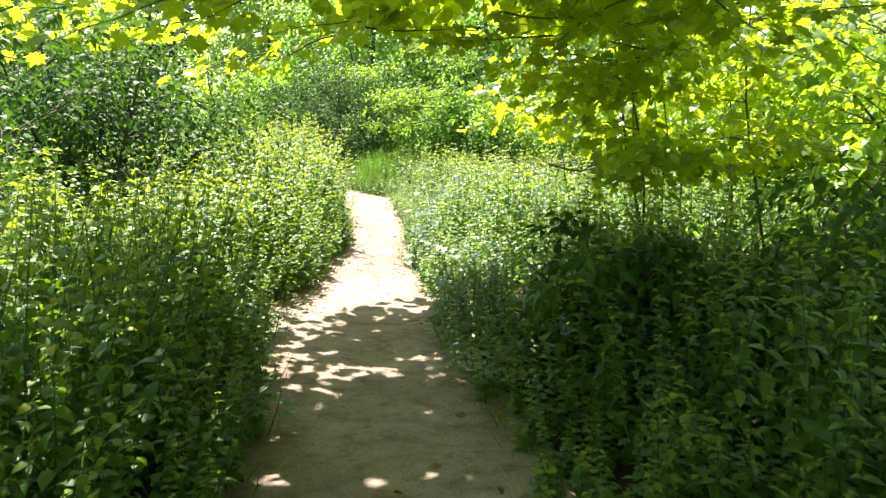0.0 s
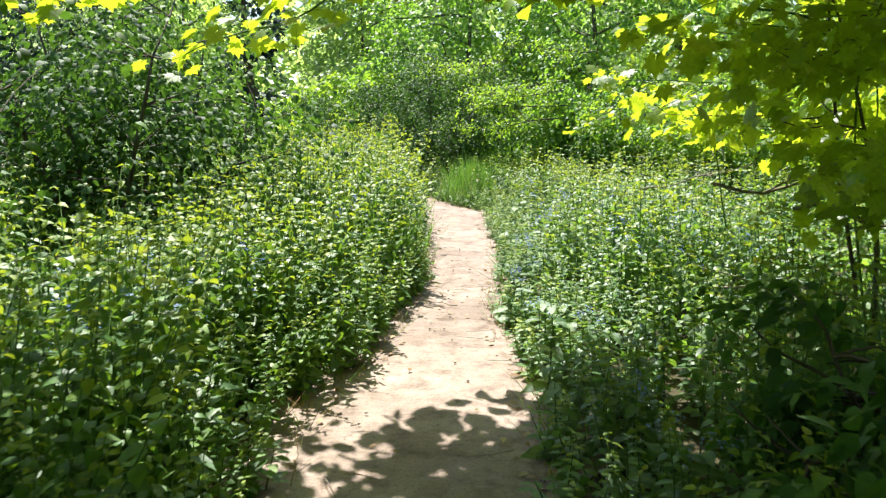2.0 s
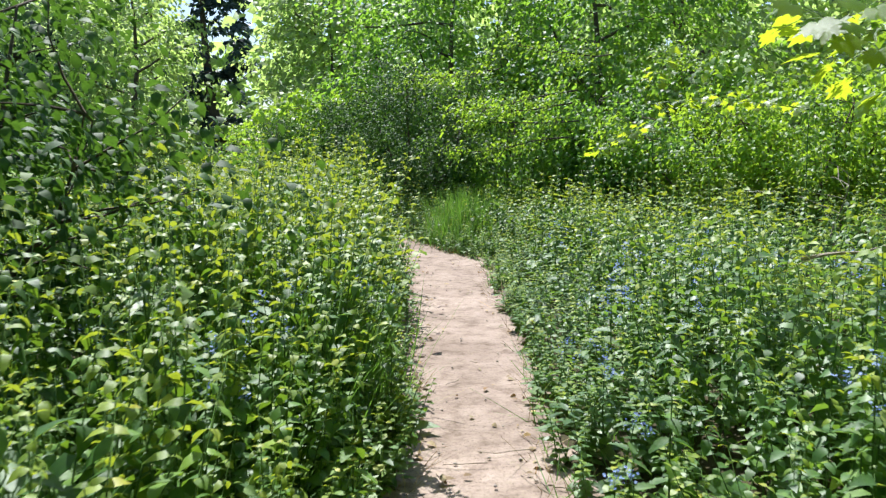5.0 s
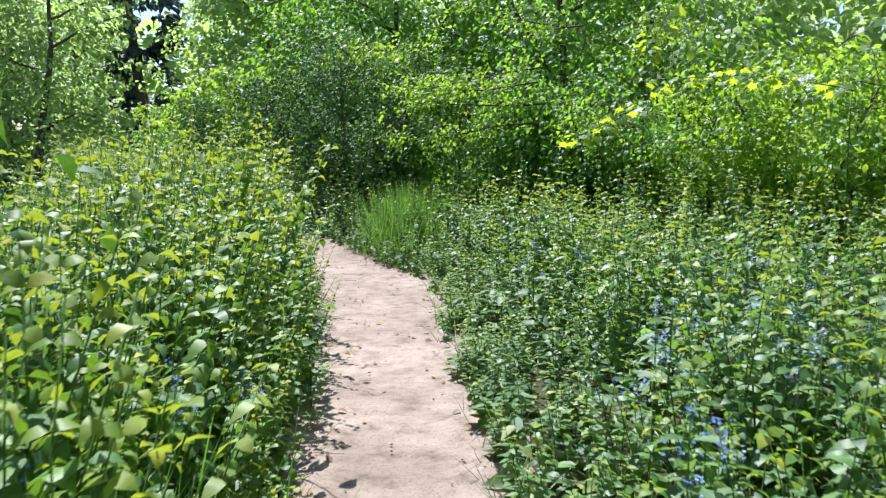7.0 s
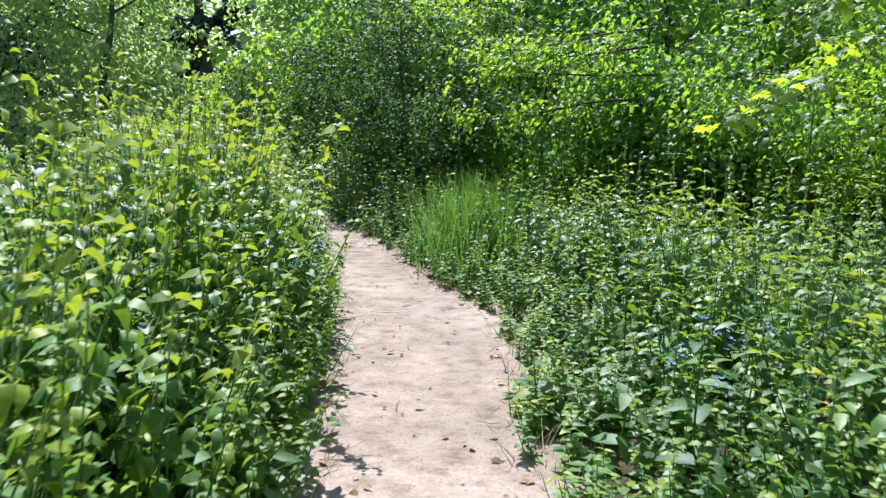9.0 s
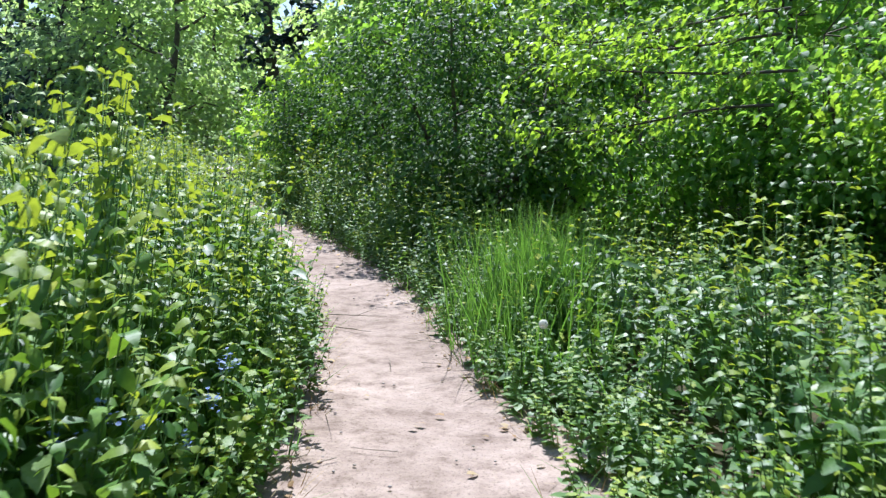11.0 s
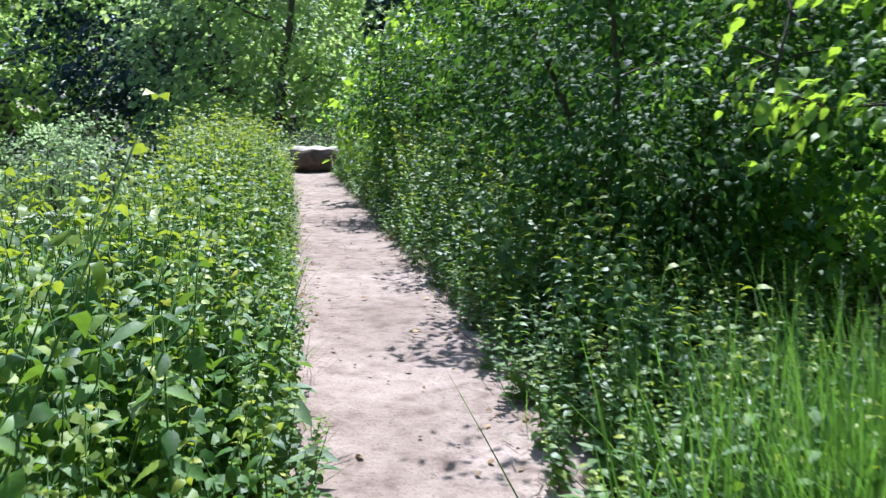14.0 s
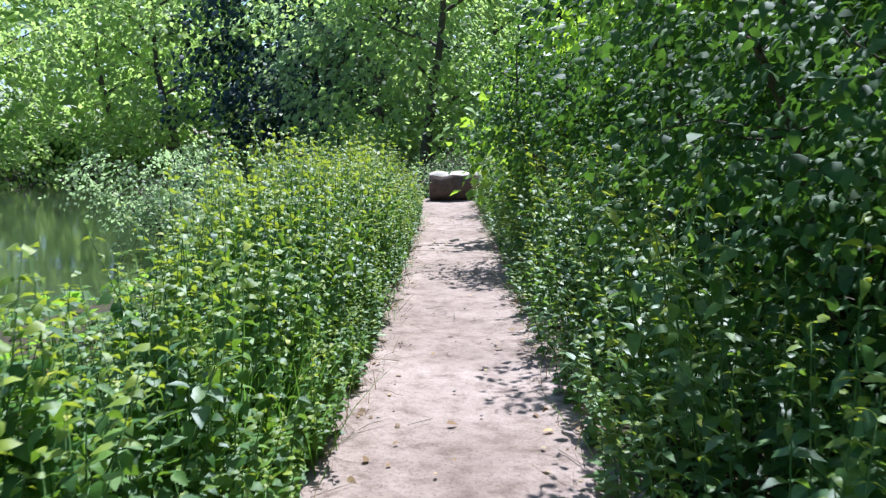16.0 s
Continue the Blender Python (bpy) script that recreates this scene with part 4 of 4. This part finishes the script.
for at, way, length, r in [((1.2, 7.9, 1.2), (0.9, 0.1, -0.12), 1.6, 0.016), ((1.5, 7.3, 1.1), (0.8, 0.4, 0.12), 1.4, 0.014), ((1.8, 7.9, 1.3), (0.8, -0.4, -0.2), 1.4, 0.015),
                           ((1.1, 10.9, 0.95), (0.9, -0.4, -0.1), 1.2, 0.013), ((1.3, 8.2, 0.5), (0.7, -0.7, 0.15), 1.2, 0.011), ((2.6, 14.6, 0.6), (0.3, 0.1, 0.8), 1.3, 0.009),
                           ((-13.4, 38.6, 0.1), (0.9, 0.2, 0.35), 1.6, 0.03), ((-12.0, 38.4, 0.1), (0.7, 0.5, 0.5), 1.4, 0.025), ((-13.8, 37.8, 0.1), (-0.5, 0.4, 0.5), 1.2, 0.02)]:
    dead_branch(at, way, length, r, "bare brittle brown branch caught in the herbs")


# ---- blue alkanet, nettles and other plants that stand out ----
TOOTHED = mesh_of("toothed_leaf", toothed_leaf(0.3, 0.25), NETTLE)
ALKANET_LEAF = mesh_of("alkanet_leaf", toothed_leaf(0.24, 0.3, 0.06, 5), BROAD)


def cluster_shape(count, spread, size):
    p = rng.normal(0, 1, (count, 3)) * spread
    heads = flower().placed(frames_of(p, rng.uniform(0, 6.28, count), rng.uniform(-0.5, 0.5, count), rng.uniform(-0.6, 0.6, count), size))
    n, step = len(heads.v), len(heads.v) // count
    v = np.concatenate([heads.v, [(0, 0, -0.04)], p + np.array([0.0012, 0, 0])])
    stalks = [(n, i * step, n + 1 + i) for i in range(count)]
    return Shape(v, np.concatenate([heads.f, stalks]))


CLUSTERS = [mesh_of("flower_cluster", cluster_shape(11, 0.022, 0.016), PETAL) for _ in range(3)]


def nettle_plant(height, pairs):
    t = thing("nettle_plant", (0, 0, 0), "stinging nettle with toothed drooping leaves beside the path", "nettle", "nettle plants")
    ln = np.array([(0, 0, 0), (0.02, 0.01, height * 0.5), (0.03, 0.03, height)])
    stalk = part("stem", mesh_of("stem", tube(ln, [0.005, 0.004, 0.002], 5), STEM), t)
    for i in range(pairs):
        u = 0.25 + 0.75 * i / (pairs - 1)
        for k in (0, 1):
            leaf = part("leaf", TOOTHED, stalk)
            leaf.matrix_basis = Matrix.Translation((0.03 * u, 0.025 * u, height * u)) @ Euler((rng.normal(0, 0.2), rng.uniform(0.0, 0.45), i * 1.57 + k * 3.14 + rng.normal(0, 0.2))).to_matrix().to_4x4() @ Matrix.Scale(0.13 * (1 - 0.55 * u * u), 4)
    return t


def alkanet_plant(height, flowers):
    t = thing("alkanet_plant", (0, 0, 0), "green alkanet with hairy leaves and small blue flowers", "wildflower", "blue alkanet plants")
    stalk = part("stem", mesh_of("stem", tube([(0, 0, 0), (0.02, 0, height * 0.5), (0.0, 0.04, height)], [0.007, 0.005, 0.002], 5), STEM), t)
    for i in range(9):
        u = 0.12 + 0.8 * i / 8
        leaf = part("leaf", ALKANET_LEAF, stalk)
        leaf.matrix_basis = Matrix.Translation((0.01, 0.02 * u, height * u)) @ Euler((rng.normal(0, 0.2), rng.uniform(-0.4, 0.4), i * 2.4)).to_matrix().to_4x4() @ Matrix.Scale(0.2 * (1 - 0.5 * u), 4)
    for i in range(flowers):
        a = i * 2.4
        fl = part("flower", CLUSTERS[i % 3], stalk, "small bright blue flowers")
        fl.matrix_basis = Matrix.Translation((0.09 * math.cos(a) * (i > 0), 0.09 * math.sin(a) * (i > 0) + 0.04, height * (1.0 - 0.08 * i) + 0.01))
    return t


def stand(master, places, low=0.85, high=1.1):
    for i, (px, py) in enumerate(places):
        s = rng.uniform(low, high)
        m = pose(px, py, float(ground_z(px, py)), rng.normal(0, 5), rng.normal(0, 5), rng.uniform(0, 360)) @ Matrix.Scale(s, 4)
        if i == 0:
            master.matrix_world = m
        else:
            copy_thing(master, m)


def along(left, near, far, y0, y1, count):
    out = []
    while len(out) < count:
        py, d = rng.uniform(y0, y1), rng.uniform(near, far)
        out.append((float(left_edge(py) - d) if left else float(right_edge(py) + d), py))
    return out


def dock_plant(height):
    t = thing("dock_plant", (0, 0, 0), "broad-leaved dock with smooth wavy leaves at the path's edge", "herb", "dock plants")
    stalk = part("stem", mesh_of("stem", tube([(0, 0, 0), (0.01, 0.01, height * 0.5), (0.02, 0, height)], [0.008, 0.006, 0.003], 5), STEM), t)
    for i in range(9):
        u = 0.1 + 0.8 * i / 8
        leaf = part("leaf", DOCK_LEAF, stalk)
        leaf.matrix_basis = Matrix.Translation((0.01, 0.01 * u, height * u)) @ Euler((rng.normal(0, 0.25), rng.uniform(-0.6, 0.3), i * 2.4)).to_matrix().to_4x4() @ Matrix.Scale(0.21 * (1 - 0.4 * u), 4)
    return t


DOCK_LEAF = mesh_of("dock_leaf", ribbed_leaf(0.27, 0.3, 0.07), BROAD)
stand(dock_plant(0.45), along(False, 0.05, 0.5, 5, 22, 22))
stand(dock_plant(0.5), along(True, 0.05, 0.5, 5, 24, 18))
stand(nettle_plant(0.62, 7), along(True, 0.05, 0.35, 5, 24, 34))
stand(nettle_plant(1.0, 9), along(True, 0.3, 0.8, 4, 24, 40))
stand(nettle_plant(1.3, 10), along(True, 0.7, 1.4, 11, 22, 30))
stand(nettle_plant(0.75, 7), along(False, 0.3, 1.2, 6, 21, 18))
stand(alkanet_plant(0.8, 4), along(False, 0.35, 2.2, 8, 15.5, 28))
stand(alkanet_plant(0.55, 3), along(False, 0.1, 0.6, 4, 14, 14))
stand(alkanet_plant(0.9, 4), along(True, 0.3, 1.5, 4.5, 12, 24))
stand(alkanet_plant(0.7, 3), along(True, 0.1, 0.8, 12, 19, 10))


def dandelion_clock(at, high):
    t = thing("dandelion_clock", at, "round white dandelion seed head on a thin stalk", "wildflower")
    part("stalk", mesh_of("stalk", tube([(0, 0, 0), (0.01, 0, high * 0.5), (0, 0.01, high)], [0.003, 0.003, 0.002], 5), STEM), t)
    n = 170
    k = np.arange(n) + 0.5
    ph, th = np.arccos(1 - 2 * k / n), k * 2.39996
    d = np.stack([np.cos(th) * np.sin(ph), np.sin(th) * np.sin(ph), np.cos(ph)], 1)
    tuft = Shape([(0, 0.002, 0), (0, -0.002, 0), (1, 0, 0), (1.0, 0.28, 0.1), (1.0, -0.28, 0.1), (1.0, 0.0, -0.28)], [(0, 1, 2), (2, 3, 4), (2, 4, 5), (2, 5, 3)])
    part("seed_head", mesh_of("seed_head", tuft.placed(frames_of(np.tile([[0, 0.01, high]], (n, 1)), th, np.pi / 2 - ph, 0, 0.023)), FLUFF), t)


dandelion_clock((-0.95, 18.56, 0.0), 0.58)

# umbels of cow parsley at the back, small yellow flowers in the grass
def cow_parsley(px, py, height):
    t = thing("cow_parsley", (px, py, float(ground_z(px, py))), "cow parsley with flat cream flower umbels", "wildflower", "cow parsley plants")
    wood, fl = [tube([(0, 0, 0), (0.02, 0.01, height * 0.6), (0, 0, height)], [0.006, 0.005, 0.003], 4)], []
    for i in range(7):
        a = i * 0.9
        tip = np.array([0.11 * math.cos(a) * (i > 0), 0.11 * math.sin(a) * (i > 0), height + 0.07])
        wood.append(tube([(0, 0, height), tip * 0.5 + np.array([0, 0, height * 0.5]), tip], [0.002, 0.002, 0.001], 3))
        q = tip + np.stack([rng.normal(0, 0.022, 14), rng.normal(0, 0.022, 14), np.zeros(14)], 1)
        fl.append(flower().placed(frames_of(q, rng.uniform(0, 6.28, 14), 0, 0, 0.012)))
    part("stalk", mesh_of("stalk", joined(wood), STEM), t)
    part("umbel", mesh_of("umbel", joined(fl), CREAM), t, "tiny cream flowers")


for px, py in [(-3.0, 9.6), (-2.6, 10.4), (-2.9, 14.8), (-3.2, 17.9), (-2.4, 12.4), (1.4, 12.6), (0.9, 20.8), (-0.2, 22.3), (1.9, 16.4), (-3.6, 20.2)]:
    cow_parsley(px, py, rng.uniform(1.1, 1.4))

# tall dry docks and plantain spikes standing over the nettles
def spike(px, py, height, label="tall thin green seed stalk above the nettles"):
    t = thing("seed_stalk", (px, py, float(ground_z(px, py))), label, "stalk", "seed stalks")
    part("stalk", mesh_of("stalk", tube([(0, 0, 0), (0.02, 0, height * 0.6), (0.05, 0.02, height)], [0.005, 0.004, 0.002], 4), STEM), t)
    n = 40
    z = rng.uniform(0.62, 1.02, n) * height
    part("seed_spike", mesh_of("seeds", plain_leaf(0.4, 0.1).placed(frames_of(np.stack([0.05 * z / height, 0.02 * z / height, z], 1), rng.uniform(0, 6.28, n), rng.uniform(0.3, 0.9, n), 0, 0.035)), HERB), t)


for px, py in [(-2.6, 14.2), (-2.9, 15.4), (-2.3, 16.2), (-3.4, 19.4), (-3.8, 20.6), (-3.1, 18.6), (-6.6, 24.6), (-7.4, 25.8), (-7.0, 25.0), (-6.9, 26.4), (0.3, 19.2), (-0.1, 20.2), (0.4, 21.3), (0.9, 18.5), (1.2, 17.6)]:
    spike(px, py, rng.uniform(1.25, 1.6))


# ---- litter on the path: stones, twigs, dry leaves ----
def litter():
    n = 650
    py = rng.uniform(2, 34, n)
    u = np.where(rng.uniform(0, 1, n) < 0.7, rng.choice([0.02, 0.98], n) + rng.normal(0, 0.07, n), rng.uniform(0, 1, n))
    px = left_edge(py) + (right_edge(py) - left_edge(py)) * u
    m = frames_of(np.stack([px, py, np.full(n, 0.022)], 1), rng.uniform(0, 6.28, n), rng.normal(0, 0.15, n), rng.normal(0, 0.4, n), rng.uniform(0.02, 0.07, n))
    stuff("dry_leaves", plain_leaf(0.28, 0.1).placed(m), STRAW, "dry brown leaf litter along the path's edges", "leaf litter")
    n = 260
    py = rng.uniform(2, 34, n)
    px = left_edge(py) + (right_edge(py) - left_edge(py)) * rng.uniform(0.0, 1.0, n)
    s = rng.uniform(0.004, 0.014, n)
    rock = Shape([(1, 0, 0), (0.3, 0.9, 0.1), (-0.8, 0.5, 0), (-0.7, -0.6, 0.1), (0.4, -0.8, 0), (0.1, 0.1, 0.7), (0, 0, -0.5)],
                 [(0, 1, 5), (1, 2, 5), (2, 3, 5), (3, 4, 5), (4, 0, 5), (1, 0, 6), (2, 1, 6), (3, 2, 6), (4, 3, 6), (0, 4, 6)])
    stuff("small_stones", rock.placed(frames_of(np.stack([px, py, 0.014 + 0.2 * s], 1), rng.uniform(0, 6.28, n), 0, 0, s)), STONE, "small stones trodden into the path", "stones")
    heaps = []
    for _ in range(160):
        yy = rng.uniform(3, 30)
        side = rng.choice([0.04, 0.96]) if rng.uniform() < 0.75 else rng.uniform(0.1, 0.9)
        xx = float(left_edge(yy) + (right_edge(yy) - left_edge(yy)) * (side + rng.normal(0, 0.05)))
        a = rng.uniform(0, 6.28)
        ln = limb_line((xx, yy, 0.026), (math.cos(a), math.sin(a), 0.0), rng.uniform(0.08, 0.3), 0.12, 4)
        ln[:, 2] = 0.026 + np.abs(rng.normal(0, 0.006, 4))
        heaps.append(woody(ln, 0.003, 0.0015, 4))
    stuff("twig_litter", joined(heaps), DEADWOOD, "dry twigs and straw scattered on the path", "twigs")


litter()


def bent_twig(at, way, length):
    t = thing("dead_branch", at, "thin dry twig arching onto the path", "branch", "dead branches")
    ln = limb_line((0, 0, 0.0), way, length, 0.16, 7)
    ln[:, 2] = np.maximum(ln[:, 2], 0.01)
    part("wood", mesh_of("wood", joined([woody(ln, 0.005, 0.002, 5), woody(limb_line(ln[3], (way[0], way[1] - 0.6, 0.2), length * 0.4, 0.2, 4), 0.003, 0.001, 4)]), DEADWOOD), t)


bent_twig((-2.95, 21.0, 0.02), (0.9, 0.15, 0.25), 0.5)
bent_twig((-2.85, 20.6, 0.02), (0.9, -0.2, 0.12), 0.45)
bent_twig((-0.55, 9.6, 0.03), (-0.8, 0.2, 0.15), 0.4)
bent_twig((-2.25, 22.9, 0.02), (-0.8, -0.3, 0.05), 0.4)
